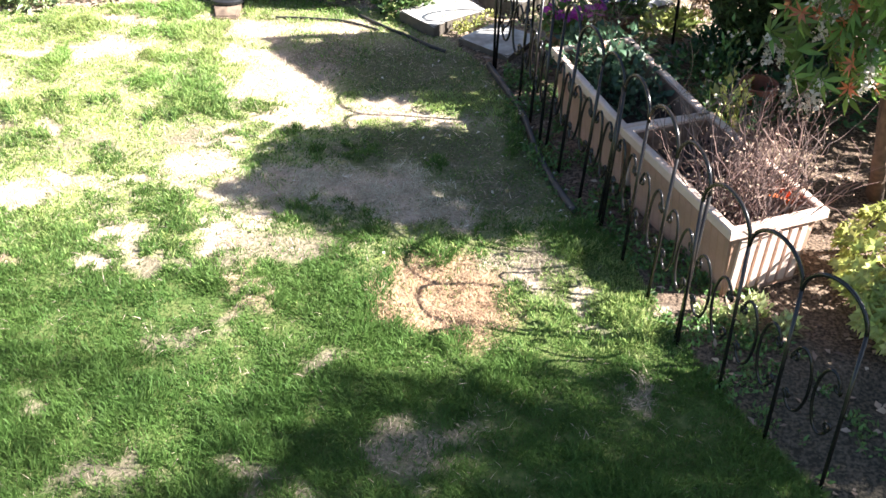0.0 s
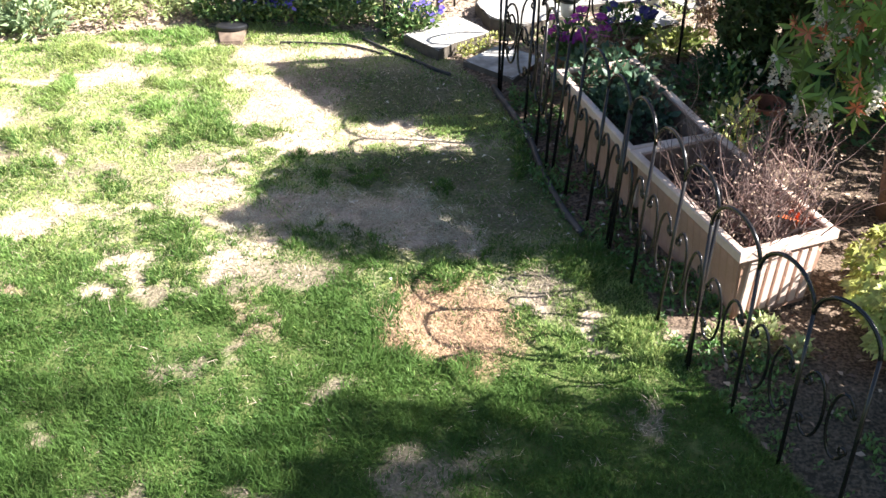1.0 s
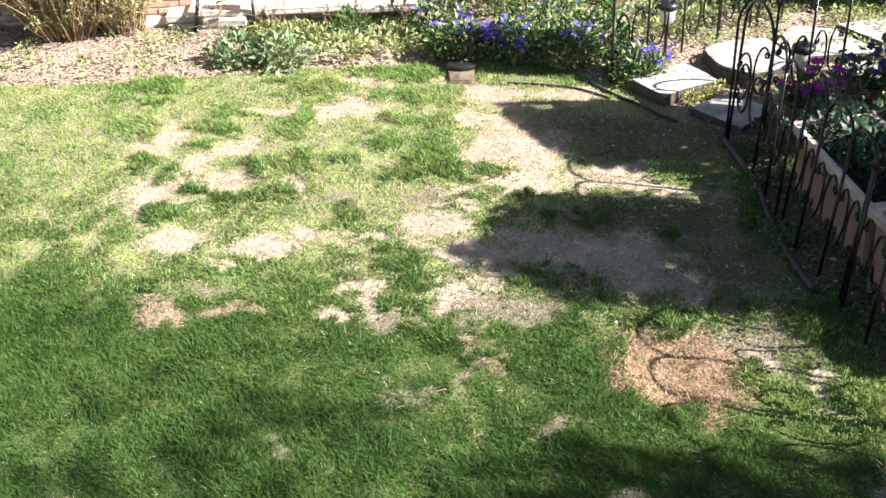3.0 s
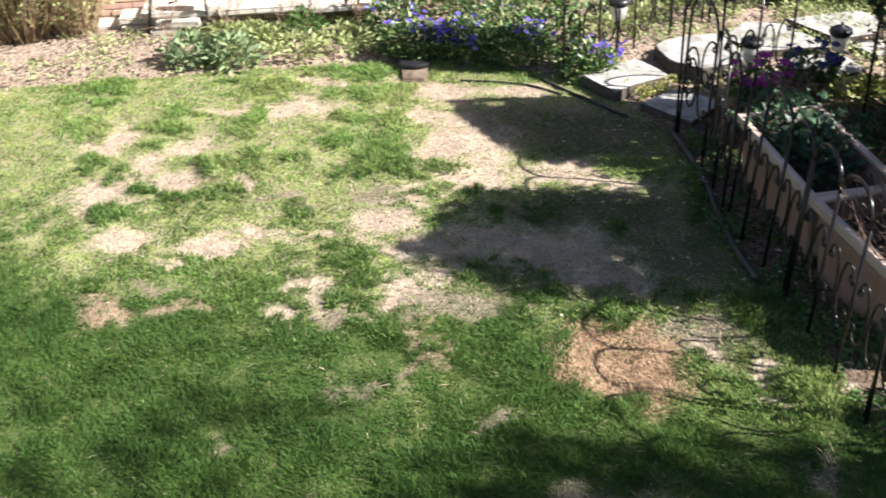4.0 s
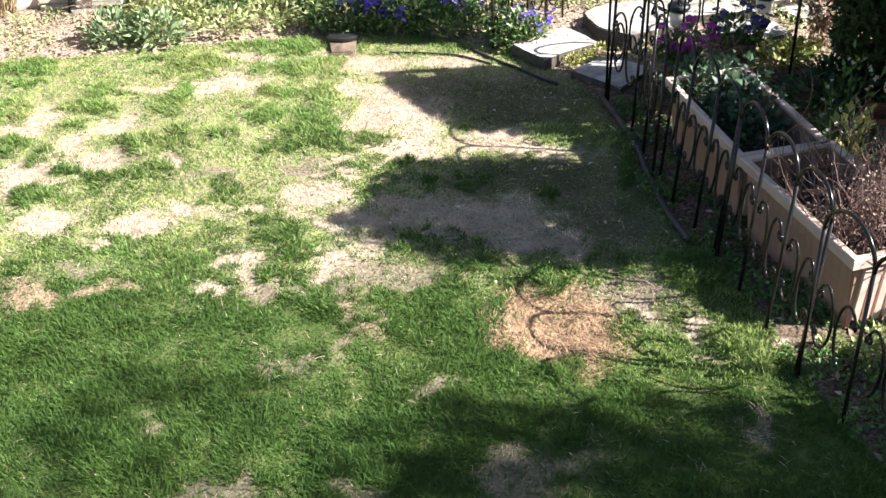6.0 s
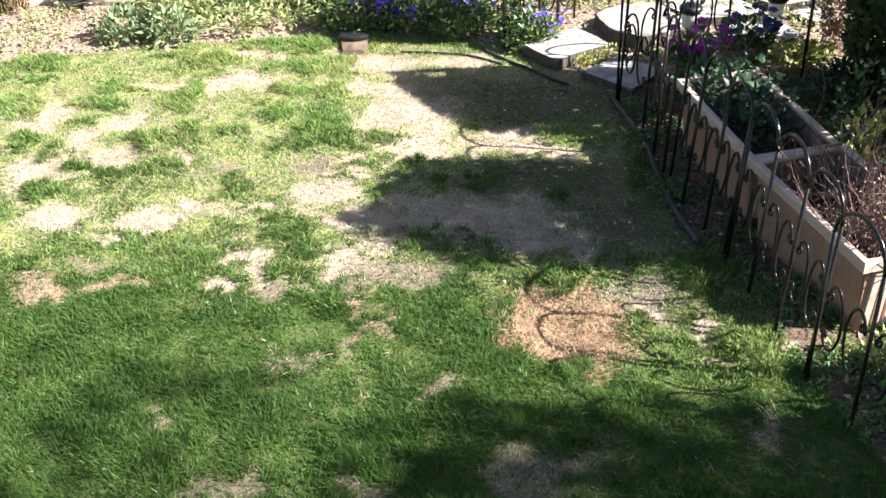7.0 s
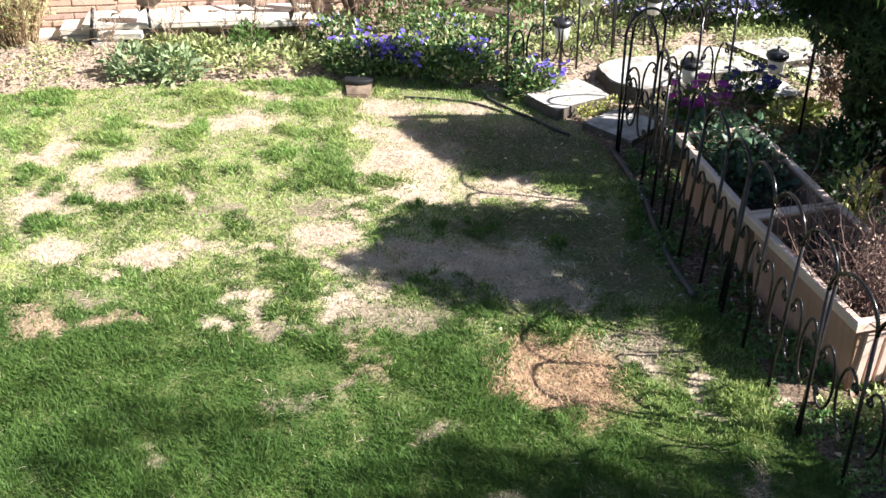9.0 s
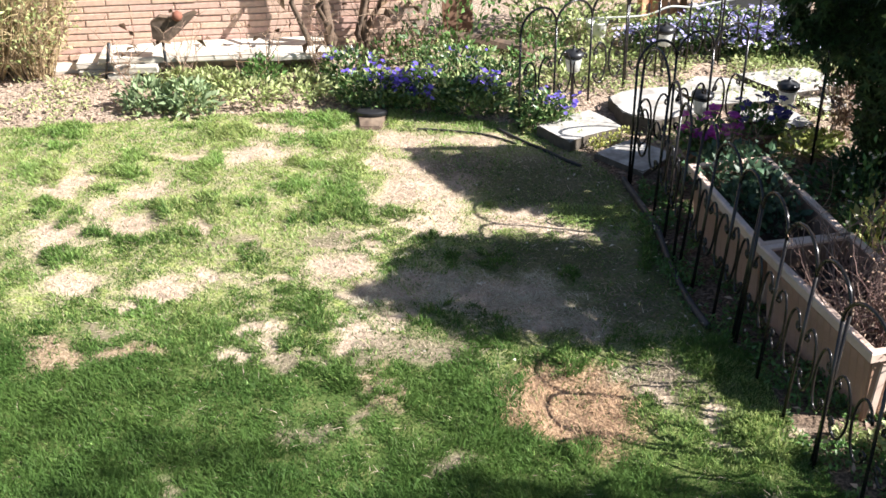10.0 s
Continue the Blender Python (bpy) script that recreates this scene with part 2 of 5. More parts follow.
def leaf_mesh(places, ways, ups, length, width, fold=0.25, droop=0.2, blunt=0.0):
    """Corners and triangles of many leaves: each a folded blade of six triangles from its place along its way."""
    n = len(places)
    ways = ways / (np.linalg.norm(ways, axis=1, keepdims=True) + 1e-9)
    side = np.cross(ways, ups)
    side /= np.linalg.norm(side, axis=1, keepdims=True) + 1e-9
    nor = np.cross(side, ways)
    length, width = np.broadcast_to(length, n)[:, None], np.broadcast_to(width, n)[:, None]
    a = places
    mid = places + ways * length * 0.5
    tip = places + ways * length - nor * length * droop
    l1 = places + ways * length * (0.42 + blunt) + side * width * 0.5 + nor * width * fold
    r1 = places + ways * length * (0.42 + blunt) - side * width * 0.5 + nor * width * fold
    v = np.stack([a, l1, mid, r1, tip], 1).reshape(-1, 3)
    tri = np.array([[0, 2, 1], [0, 3, 2], [1, 2, 4], [2, 3, 4]])
    f = (tri[None] + 5 * np.arange(n)[:, None, None]).reshape(-1, 3)
    return v, f


def random_ways(n, lift=0.0, r=rng):
    w = r.normal(size=(n, 3))
    w /= np.linalg.norm(w, axis=1, keepdims=True)
    w[:, 2] += lift
    return w


def blob(n, centre, radii, shell=0.5, r=rng):
    """Places in an ellipsoid, more of them near its skin for a higher shell."""
    w = random_ways(n, 0, r)
    return np.asarray(centre) + w * (r.random((n, 1)) ** (1 / 3 * (1 - shell) + 0.02)) * np.asarray(radii)


def foliage(name, places, parent, material, length, width, lift=0.3, droop=0.25, fold=0.2, label="", outward=None, r=rng, blunt=0.0):
    n = len(places)
    ways = random_ways(n, lift, r)
    if outward is not None:
        o = places - np.asarray(outward)
        ways = ways * 0.8 + o / (np.linalg.norm(o, axis=1, keepdims=True) + 1e-6)
    ups = random_ways(n, 1.2, r)
    size = 0.7 + 0.6 * r.random(n)
    v, f = leaf_mesh(places, ways, ups, length * size, width * size, fold, droop, blunt)
    return part_arrays(name, v, f, material, parent, label)


# ---- ground and lawn ----
EDGE_X = [-8, -3.5, -2.85, -2.17, -1.62, -0.9, -0.4, -0.1]
EDGE_Y = [5.3, 5.82, 5.97, 6.12, 6.25, 6.24, 6.14, 6.0]
SIDE_Y = [1.0, 2.3, 2.8, 3.2, 3.75, 4.05, 4.4, 4.9, 5.4, 6.0]
SIDE_X = [1.9, 1.30, 1.05, 0.90, 0.80, 0.60, 0.46, 0.38, 0.27, -0.10]
# plan of the worn places: x, y, half width, half depth
STRAW_WEST = [(-2.81, 5.17, 0.18, 0.13), (-2.45, 4.9, 0.09, 0.11), (-2.3, 5.08, 0.14, 0.09), (-2.23, 4.71, 0.15, 0.09), (-2.63, 4.53, 0.15, 0.2), (-1.83, 5.63, 0.16, 0.13), (-1.76, 5.96, 0.14, 0.05), (-2.26, 5.58, 0.11, 0.06), (-1.85, 4.7, 0.06, 0.07),
              (-2.34, 4.11, 0.14, 0.13), (-1.85, 4.15, 0.15, 0.07), (-1.98, 3.99, 0.05, 0.04), (-1.67, 4.28, 0.09, 0.06), (-1.43, 4.29, 0.13, 0.03), (-1.34, 3.86, 0.12, 0.1), (-1.21, 3.73, 0.05, 0.06), (-1.44, 3.64, 0.06, 0.04)]
STRAW_MID = [(-1.02, 5.86, 0.23, 0.13), (-0.62, 5.91, 0.23, 0.1), (-0.8, 5.23, 0.22, 0.21), (-0.9, 5.5, 0.11, 0.14), (-1, 5.24, 0.08, 0.17), (-0.63, 5, 0.12, 0.09), (-0.75, 4.87, 0.17, 0.08), (-1, 4.62, 0.11, 0.08), (-1.12, 4.39, 0.17, 0.11),
             (-1, 4.19, 0.1, 0.08), (-0.89, 3.9, 0.09, 0.11), (-0.97, 3.79, 0.09, 0.08), (-0.73, 4.01, 0.09, 0.06), (-1.1, 5.55, 0.1, 0.11), (-1.24, 6.06, 0.05, 0.08), (-0.17, 4.89, 0.31, 0.08), (-0.3, 5.02, 0.16, 0.08)]
STRAW_NEAR = [(0.42, 3.57, 0.07, 0.04), (0.30, 3.52, 0.05, 0.03), (0.58, 3.42, 0.06, 0.05), (0.61, 3.27, 0.06, 0.05), (0.86, 3.30, 0.03, 0.06)]
STRAW = STRAW_WEST + STRAW_MID + STRAW_NEAR
HAY = [(-0.46, 4.26, 0.36, 0.13), (-0.86, 4.17, 0.1, 0.09), (-0.19, 4.16, 0.18, 0.11), (-0.03, 3.99, 0.15, 0.06)]
THIN = HAY + [(-0.68, 3.81, 0.24, 0.11), (-0.66, 3.69, 0.2, 0.07), (-0.03, 3.99, 0.17, 0.11), (-0.58, 5.54, 0.25, 0.25), (-0.17, 5.48, 0.28, 0.32), (0.06, 4.57, 0.22, 0.2), (0.27, 4.18, 0.18, 0.19), (-1.24, 4.66, 0.14, 0.08),
              (-1.61, 4.57, 0.14, 0.07), (-0.27, 4.58, 0.25, 0.12), (-2.06, 3.74, 0.1, 0.04)]
THIN += [(0.36, 3.6, 0.19, 0.12), (-1, 3.08, 0.08, 0.05), (-0.78, 3.22, 0.04, 0.05), (-0.43, 3.06, 0.09, 0.04), (-0.05, 2.59, 0.14, 0.11), (-1.03, 2.45, 0.14, 0.08), (-0.6, 2.5, 0.07, 0.06), (-0.42, 2.45, 0.09, 0.05), (-1.39, 2.78, 0.05, 0.04), (0.73, 2.9, 0.06, 0.05), (-1.16, 3.63, 0.14, 0.05)]
RUST = [(-.03, 3.41, .17, .2), (.12, 3.35, .16, .17), (-.09, 3.52, .12, .16), (.15, 3.52, .09, .13)]
BROWN = [(-0.75, 3.42, 0.025, 0.15), (-0.82, 3.55, 0.03, 0.08), (-2.15, 3.55, .2, .08), (-1.86, 3.64, .1, .05)]
THIN += BROWN
TUFT_WEST = [(-3.01, 5.27, 0.11, 0.14), (-3.05, 5.82, 0.31, 0.07), (-2.98, 5.63, 0.13, 0.05), (-2.54, 5.3, 0.16, 0.11), (-2.52, 5.02, 0.08, 0.06), (-2.07, 5.35, 0.13, 0.14), (-1.94, 4.98, 0.09, 0.14), (-2.58, 4.76, 0.06, 0.13), (-2.39, 4.56, 0.09, 0.08), (-2.18, 4.87, 0.17, 0.07), (-2.09, 4.53, 0.2, 0.09),
             (-1.96, 4.65, 0.07, 0.13), (-2.46, 4.35, 0.12, 0.08), (-2.79, 4.84, 0.1, 0.1), (-1.51, 4.49, 0.09, 0.11), (-2.31, 5.95, 0.12, 0.08), (-2.05, 5.9, 0.13, 0.11), (-1.8, 6.12, 0.14, 0.08), (-2.05, 5.53, 0.06, 0.07), (-1.69, 4.93, 0.1, 0.07), (-2.48, 5.49, 0.1, 0.06)]
TUFT_EAST = [(-1.47, 5.19, 0.13, 0.11), (-1.24, 5.02, 0.16, 0.14), (-1.27, 5.43, 0.15, 0.11), (-1.28, 5.79, 0.08, 0.14), (-1.55, 6.15, 0.2, 0.1), (-1.45, 5.82, 0.16, 0.13), (-1.1, 6.16, 0.06, 0.11), (-0.9, 4.98, 0.1, 0.06), (-1.08, 4.93, 0.12, 0.09), (-1.27, 4.88, 0.16, 0.07),
             (-1.43, 4.81, 0.06, 0.07), (-1.52, 5.4, 0.11, 0.08), (-1.2, 5.22, 0.11, 0.08), (-1.19, 4.08, 0.14, 0.15), (-1.11, 3.9, 0.1, 0.1)]
TUFT_SHADE = [(-0.53, 4.53, 0.04, 0.1), (-0.33, 4.51, 0.07, 0.06), (0.36, 4.62, 0.08, 0.11), (0.39, 4.79, 0.07, 0.07), (0.02, 4.36, 0.07, 0.07), (0.21, 3.86, 0.05, 0.05), (0.61, 3.78, 0.12, 0.14), (-0.54, 4.09, 0.05, 0.06), (-0.65, 3.97, 0.05, 0.04), (-0.33, 4.05, 0.08, 0.05), (-0.96, 4.65, 0.04, 0.04),
              (-0.71, 4.76, 0.06, 0.06), (-0.05, 3.73, 0.14, 0.05), (0.12, 3.73, 0.07, 0.06), (.38, 3.32, .12, .06), (.72, 3.28, .12, .09)]
TUFT = TUFT_WEST + TUFT_EAST + TUFT_SHADE


def worn(x, y, spots, soft=0.8, seed=3, reach=1.5):
    """How far a place lies inside one of the spots, from 0 to 1, with a ragged edge."""
    wx = x + (lattice(x, y, 0.15, seed) - 0.5) * 0.16 + (lattice(x, y, 0.05, seed + 1) - 0.5) * 0.10
    wy = y + (lattice(x, y, 0.15, seed + 2) - 0.5) * 0.16 + (lattice(x, y, 0.05, seed + 3) - 0.5) * 0.10
    out = np.zeros_like(x)
    for cx, cy, a, b in spots:
        d = np.hypot((wx - cx) / a, (wy - cy) / b)
        out = np.maximum(out, np.clip((reach - d) / soft, 0, 1))
    return out


def lawn(x, y):
    """Where the lawn is (1) and the beds are (0)."""
    wob = (lattice(x, y, 0.25, 21) - 0.5) * 0.12
    return ((y + wob < np.interp(x, EDGE_X, EDGE_Y)) & (x + wob * 0.4 < np.interp(y, SIDE_Y, SIDE_X))).astype(float)


def ground_z(x, y):
    z = (lattice(x, y, 0.6, 5) - 0.5) * 0.03 + (lattice(x, y, 0.17, 6) - 0.5) * (0.016 + 0.02 * np.clip((4.0 - y) / 0.4, 0, 1))
    bed = np.clip((y - np.interp(x, EDGE_X, EDGE_Y)) / 0.4, 0, 1) * 0.03
    return z + bed + worn(x, y, STRAW + RUST) * -0.008 + worn(x, y, TUFT, 0.9, 40, 1.3) * 0.014


def dark_green_zone(x, y):
    """The darker green ground beside the planters, from 0 to 1."""
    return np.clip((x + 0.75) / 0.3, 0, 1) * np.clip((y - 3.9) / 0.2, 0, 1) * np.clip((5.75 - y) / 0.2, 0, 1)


gx = np.concatenate([[-80, -40, -20, -12, -8], np.arange(-6, 3.6, 0.045), [5, 7, 10, 16, 30, 80]])
gy = np.concatenate([[-80, -40, -20, -10, -5, -2, 0, 1.2], np.arange(1.9, 8.8, 0.045), [10, 12, 16, 24, 40, 80]])
GX, GY = np.meshgrid(gx, gy)
px, py = GX.ravel(), GY.ravel()
near = ((px > -6.2) & (px < 3.8) & (py > 1.5) & (py < 9)).astype(float)
verts = np.stack([px, py, ground_z(px, py) * near], 1)
nx, ny = len(gx), len(gy)
i0 = (np.arange(ny - 1)[:, None] * nx + np.arange(nx - 1)[None]).ravel()
ground = part_arrays("ground", verts, np.stack([i0, i0 + 1, i0 + nx + 1, i0 + nx], 1), bpy.data.materials.new("lawn_soil"), smooth=True)
tagged(ground, "patchy spring lawn soil with straw-coloured bare spots and mulched beds", "ground", kind="structure")
cover = ground.data.attributes.new("cover", "FLOAT_COLOR", "POINT")
in_lawn = lawn(px, py)
straw_v, thin_v, rust_v = np.maximum(worn(px, py, STRAW), 1.0 * worn(px, py, HAY)), worn(px, py, THIN), np.maximum(worn(px, py, RUST), 0.55 * worn(px, py, BROWN))
tone = np.stack([straw_v, rust_v, in_lawn, thin_v], 1).astype(np.float32)
cover.data.foreach_set("color", tone.ravel())
dark_green = ground.data.attributes.new("dark_green", "FLOAT", "POINT")
dark_green.data.foreach_set("value", (dark_green_zone(px, py) * np.clip((px + 0.7) / 0.4, 0, 1) * (0.45 + 0.55 * lattice(px, py, 0.22, 47)) * (1 - worn(px, py, HAY))).astype(np.float32))

gm = ground.data.materials[0]
gm.use_nodes = True
gt = gm.node_tree
gb = gt.nodes["Principled BSDF"]
gb.inputs["Roughness"].default_value = 0.95
gb.inputs["Specular IOR Level"].default_value = 0.1
at = gt.nodes.new("ShaderNodeAttribute")
at.attribute_name = "cover"
sep = gt.nodes.new("ShaderNodeSeparateColor")
gt.links.new(at.outputs["Color"], sep.inputs[0])
gco = gt.nodes.new("ShaderNodeTexCoord")


def gnoise(scale, detail=5):
    n = gt.nodes.new("ShaderNodeTexNoise")
    n.inputs["Scale"].default_value, n.inputs["Detail"].default_value = scale, detail
    gt.links.new(gco.outputs["Object"], n.inputs["Vector"])
    return n.outputs["Fac"]


def gmix(fac, a, b):
    n = gt.nodes.new("ShaderNodeMix")
    n.data_type = "RGBA"
    for sock, val in ((0, fac), (6, a), (7, b)):
        if isinstance(val, tuple):
            n.inputs[sock].default_value = (*val, 1)
        else:
            gt.links.new(val, n.inputs[sock])
    return n.outputs[2]


def gramp(val, lo, hi):
    n = gt.nodes.new("ShaderNodeMapRange")
    n.inputs[1].default_value, n.inputs[2].default_value = lo, hi
    gt.links.new(val, n.inputs[0])
    return n.outputs[0]


n_fine, n_mid, n_big = gnoise(75), gnoise(17), gnoise(2.2)
mulch = gmix(gramp(n_fine, 0.36, 0.64), (0.19, 0.14, 0.10), (0.44, 0.34, 0.25))
mulch = gmix(gramp(n_mid, 0.5, 0.66), mulch, (0.16, 0.14, 0.08))
dark_soil = gmix(gramp(n_fine, 0.4, 0.62), (0.07, 0.05, 0.037), (0.22, 0.155, 0.11))
turf = gmix(gramp(n_fine, 0.36, 0.64), (0.22, 0.20, 0.10), (0.40, 0.375, 0.205))
turf = gmix(gramp(n_mid, 0.42, 0.65), turf, (0.28, 0.32, 0.095))
bare = gmix(gramp(n_fine, 0.36, 0.6), (0.39, 0.29, 0.212), (0.575, 0.452, 0.348))
bare = gmix(gramp(n_mid, 0.52, 0.68), bare, (0.50, 0.38, 0.30))
scorch = gmix(gramp(n_fine, 0.38, 0.62), (0.23, 0.145, 0.085), (0.43, 0.295, 0.185))
thatch = gmix(gramp(n_fine, 0.34, 0.66), (0.14, 0.115, 0.075), (0.25, 0.205, 0.14))
turf = gmix(at.outputs["Alpha"], turf, thatch)
at2 = gt.nodes.new("ShaderNodeAttribute")
at2.attribute_name = "dark_green"
# dark green-brown ground tone, mixed in beside the planters
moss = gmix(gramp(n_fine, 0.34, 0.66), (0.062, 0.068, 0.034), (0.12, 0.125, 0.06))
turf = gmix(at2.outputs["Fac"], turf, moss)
thick = gmix(gramp(n_fine, 0.38, 0.62), (0.05, 0.085, 0.025), (0.12, 0.17, 0.055))   # the thick lawn round about
pos = gt.nodes.new("ShaderNodeSeparateXYZ")
gt.links.new(gco.outputs["Object"], pos.inputs[0])
root = gmix(gramp(n_mid, 0.45, 0.6), (0.075, 0.11, 0.03), (0.125, 0.145, 0.05))
turf = gmix(gramp(pos.outputs["Y"], 3.95, 3.55), turf, gmix(at.outputs["Alpha"], root, thatch))
turf = gmix(gramp(pos.outputs["Y"], 2.35, 2.1), turf, thick)
slant = gt.nodes.new("ShaderNodeMath")
slant.operation = "MULTIPLY_ADD"
slant.inputs[1].default_value = 0.7
gt.links.new(pos.outputs["Y"], slant.inputs[0])
gt.links.new(pos.outputs["X"], slant.inputs[2])
turf = gmix(gramp(slant.outputs[0], -0.8, -1.1), turf, thick)
# a still darker soil tone towards the near side, below about y = 3
darkest_soil = gmix(gramp(n_fine, 0.4, 0.66), (0.042, 0.038, 0.028), (0.13, 0.105, 0.078))
dark_soil = gmix(gramp(pos.outputs["Y"], 3.25, 2.9), dark_soil, darkest_soil)
mulch = gmix(gramp(slant.outputs[0], 2.4, 2.7), mulch, dark_soil)   # darker soil round the planters
mulch = gmix(gramp(pos.outputs["Y"], 5.7, 6.0), mulch, gmix(gramp(n_fine, 0.4, 0.62), (0.19, 0.14, 0.105), (0.50, 0.385, 0.295)))
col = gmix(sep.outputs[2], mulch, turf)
col = gmix(gramp(pos.outputs["X"], 3.5, 4.3), col, thick)
col = gmix(gramp(pos.outputs["Y"], 9.2, 9.8), col, thick)
col = gmix(sep.outputs[0], col, bare)
col = gmix(sep.outputs[1], col, scorch)
gt.links.new(col, gb.inputs["Base Color"])
gbump = gt.nodes.new("ShaderNodeBump")
gbump.inputs["Strength"].default_value, gbump.inputs["Distance"].default_value = 0.9, 0.012
gt.links.new(n_fine, gbump.inputs["Height"])
gt.links.new(gbump.outputs["Normal"], gb.inputs["Normal"])


def blades(name, x, y, length, width, lean, material, label, category, z=None, r=rng):
    """Many bent blades of grass, three triangles each, as one object."""
    n = len(x)
    base = np.stack([x, y, ground_z(x, y) - 0.004 if z is None else z], 1)
    a = (lattice(x, y, 0.12, 81) * 2.5 + r.random(n)) * 2 * np.pi * 0.75
    out = np.stack([np.cos(a), np.sin(a), np.zeros(n)], 1)
    b = r.random(n) * 2 * np.pi
    side = np.stack([np.cos(b), np.sin(b), np.zeros(n)], 1) * (width * (0.7 + 0.6 * r.random(n)))[:, None] / 2
    up = np.array([0, 0, 1.0])
    rise, go = (length * np.cos(lean))[:, None], (length * np.sin(lean))[:, None]
    mid = base + up * rise * 0.62 + out * go * 0.38
    tip = base + up * rise * 0.92 + out * go * 1.0
    v = np.stack([base - side, base + side, mid + side * 0.8, mid - side * 0.8, tip], 1).reshape(-1, 3)
    f = (np.array([[0, 1, 2], [0, 2, 3], [3, 2, 4]])[None] + 5 * np.arange(n)[:, None, None]).reshape(-1, 3)
    ob = part_arrays(name, v, f, material)
    return tagged(ob, label, category, kind="stuff")


def in_view(x, y):
    return (x > -0.70 * y - 0.9) & (x < 0.45 * y + 0.25)


def scatter(n, x0=-5.4, x1=1.6, y0=2.15, y1=6.4):
    x, y = rng.uniform(x0, x1, n), rng.uniform(y0, y1, n)
    keep = in_view(x, y) & (lawn(x, y) > 0.5)
    return x[keep], y[keep]


x, y = scatter(2150000)
straw, thin, rust, tuft = worn(x, y, STRAW), worn(x, y, THIN), worn(x, y, RUST), worn(x, y, TUFT, 0.6, 40, 1.25)
clump = lattice(x, y, 0.085, 12)
patchy = lattice(x, y, 0.42, 11) * 0.40 + lattice(x, y, 0.19, 13) * 0.35 + clump * 0.25
far = np.clip((y - 3.75) / 0.7, 0, 1) * np.clip(1.0 - (-2.2 - x) * 0.4 * (y < 4.6), 0.4, 1)  # the far half is thin and patchy
open_ = np.clip((patchy - 0.45) / 0.16, 0, 1)
full = (1 - far) * (0.55 + 0.45 * np.clip((clump - 0.2) / 0.3, 0, 1)) * (0.62 + 0.38 * np.clip((patchy - 0.34) / 0.14, 0, 1)) + far * (0.34 + 0.30 * open_)
full *= (1 - 0.97 * straw) * (1 - 0.9 * thin) * (1 - 0.97 * rust)
under = dark_green_zone(x, y) * (1 - 0.93 * ((y > 4.78) & (y < 5.15)))
full = np.maximum(full, under * (0.30 + 0.35 * clump) * (1 - 0.75 * straw) * (1 - 0.6 * worn(x, y, HAY)))
full = np.maximum(full, tuft * (0.62 + 0.38 * clump))
keep = rng.random(len(x)) < full * np.where(y < 3.9, 0.72, 0.62)
gx_, gy_, tf, cl = x[keep], y[keep], tuft[keep], clump[keep]
near_ = np.clip((4.1 - gy_) / 1.2, 0, 1)
tall = (1 - 0.45 * under[keep]) * (0.012 + 0.022 * cl + (0.012 + 0.022 * near_) * lattice(gx_, gy_, 0.3, 15) + 0.008 * near_) + tf * 0.022
size_ = tall * rng.uniform(0.5, 1.2, len(gx_)) * (1 - 0.15 * near_)
lean_ = rng.uniform(0.45, 1.5, len(gx_)) - 0.25 * near_ * rng.random(len(gx_))
young = rng.random(len(gx_)) < np.clip(0.04 + (gy_ - 3.6) / 1.8 + (lattice(gx_, gy_, 0.35, 17) - 0.42) * 0.8 * np.clip((gy_ - 3.3) / 0.8, 0.15, 1), 0.01, 0.92) * (1 - 0.7 * under[keep]) * (1 - 0.65 * tf * np.clip((5.2 - gy_) / 0.4, 0, 1)) + 0.5 * ((gx_ > 0.3) & (gy_ > 3.08) & (gy_ < 3.75))
for who, name_, m_, text in ((~young, "grass", M_GRASS, "fresh green lawn grass growing in uneven tufts"), (young, "young_grass", M_GRASS2, "yellow-green young grass between the worn patches")):
    blades(name_, gx_[who], gy_[who], size_[who], 0.0029 + 0.0010 * gy_[who] / 3, lean_[who], m_, text, "grass")
ox_, oy_ = rng.uniform(-9.5, 2.0, 150000), rng.uniform(-5.0, 6.0, 150000)
ok = ((oy_ < 2.16) | (ox_ < -5.38) | (ox_ < -0.70 * oy_ - 0.88)) & (lawn(ox_, oy_) > 0.5)
ox_, oy_ = ox_[ok], oy_[ok]
blades("outer_grass", ox_, oy_, rng.uniform(0.03, 0.07, len(ox_)), 0.009 + 0 * ox_, rng.uniform(0.3, 1.4, len(ox_)), M_GRASS, "thicker green lawn grass round the worn lawn", "grass")
x, y = scatter(480000)
straw, thin, rust = worn(x, y, STRAW), worn(x, y, THIN), worn(x, y, RUST)
want = 0.10 - 0.07 * (y < 3.75) - 0.075 * dark_green_zone(x, y) + 0.6 * straw + 0.07 * thin + 0.35 * thin * ((x > 0.15) & (y < 3.8)) + 0.95 * worn(x, y, HAY) * (1 - straw) * (0.4 + 0.6 * lattice(x, y, 0.12, 53)) + 0.22 * np.clip((y - 3.8) / 0.8, 0, 1) * (1 - 0.75 * thin) * (1 - 0.92 * dark_green_zone(x, y))
keep = (rng.random(len(x)) < want) & (rng.random(len(x)) > rust * 0.8)
sx_, sy_ = x[keep], y[keep]
blades("dry_grass", sx_, sy_, rng.uniform(0.025, 0.065, len(sx_)), 0.0034 + 0 * sx_, rng.uniform(1.15, 1.545, len(sx_)), M_DRY,
       "dead straw-coloured grass lying flat in worn patches", "dry grass")
hx_, hy_ = rng.uniform(-1.2, 0.3, 60000), rng.uniform(3.5, 4.6, 60000)
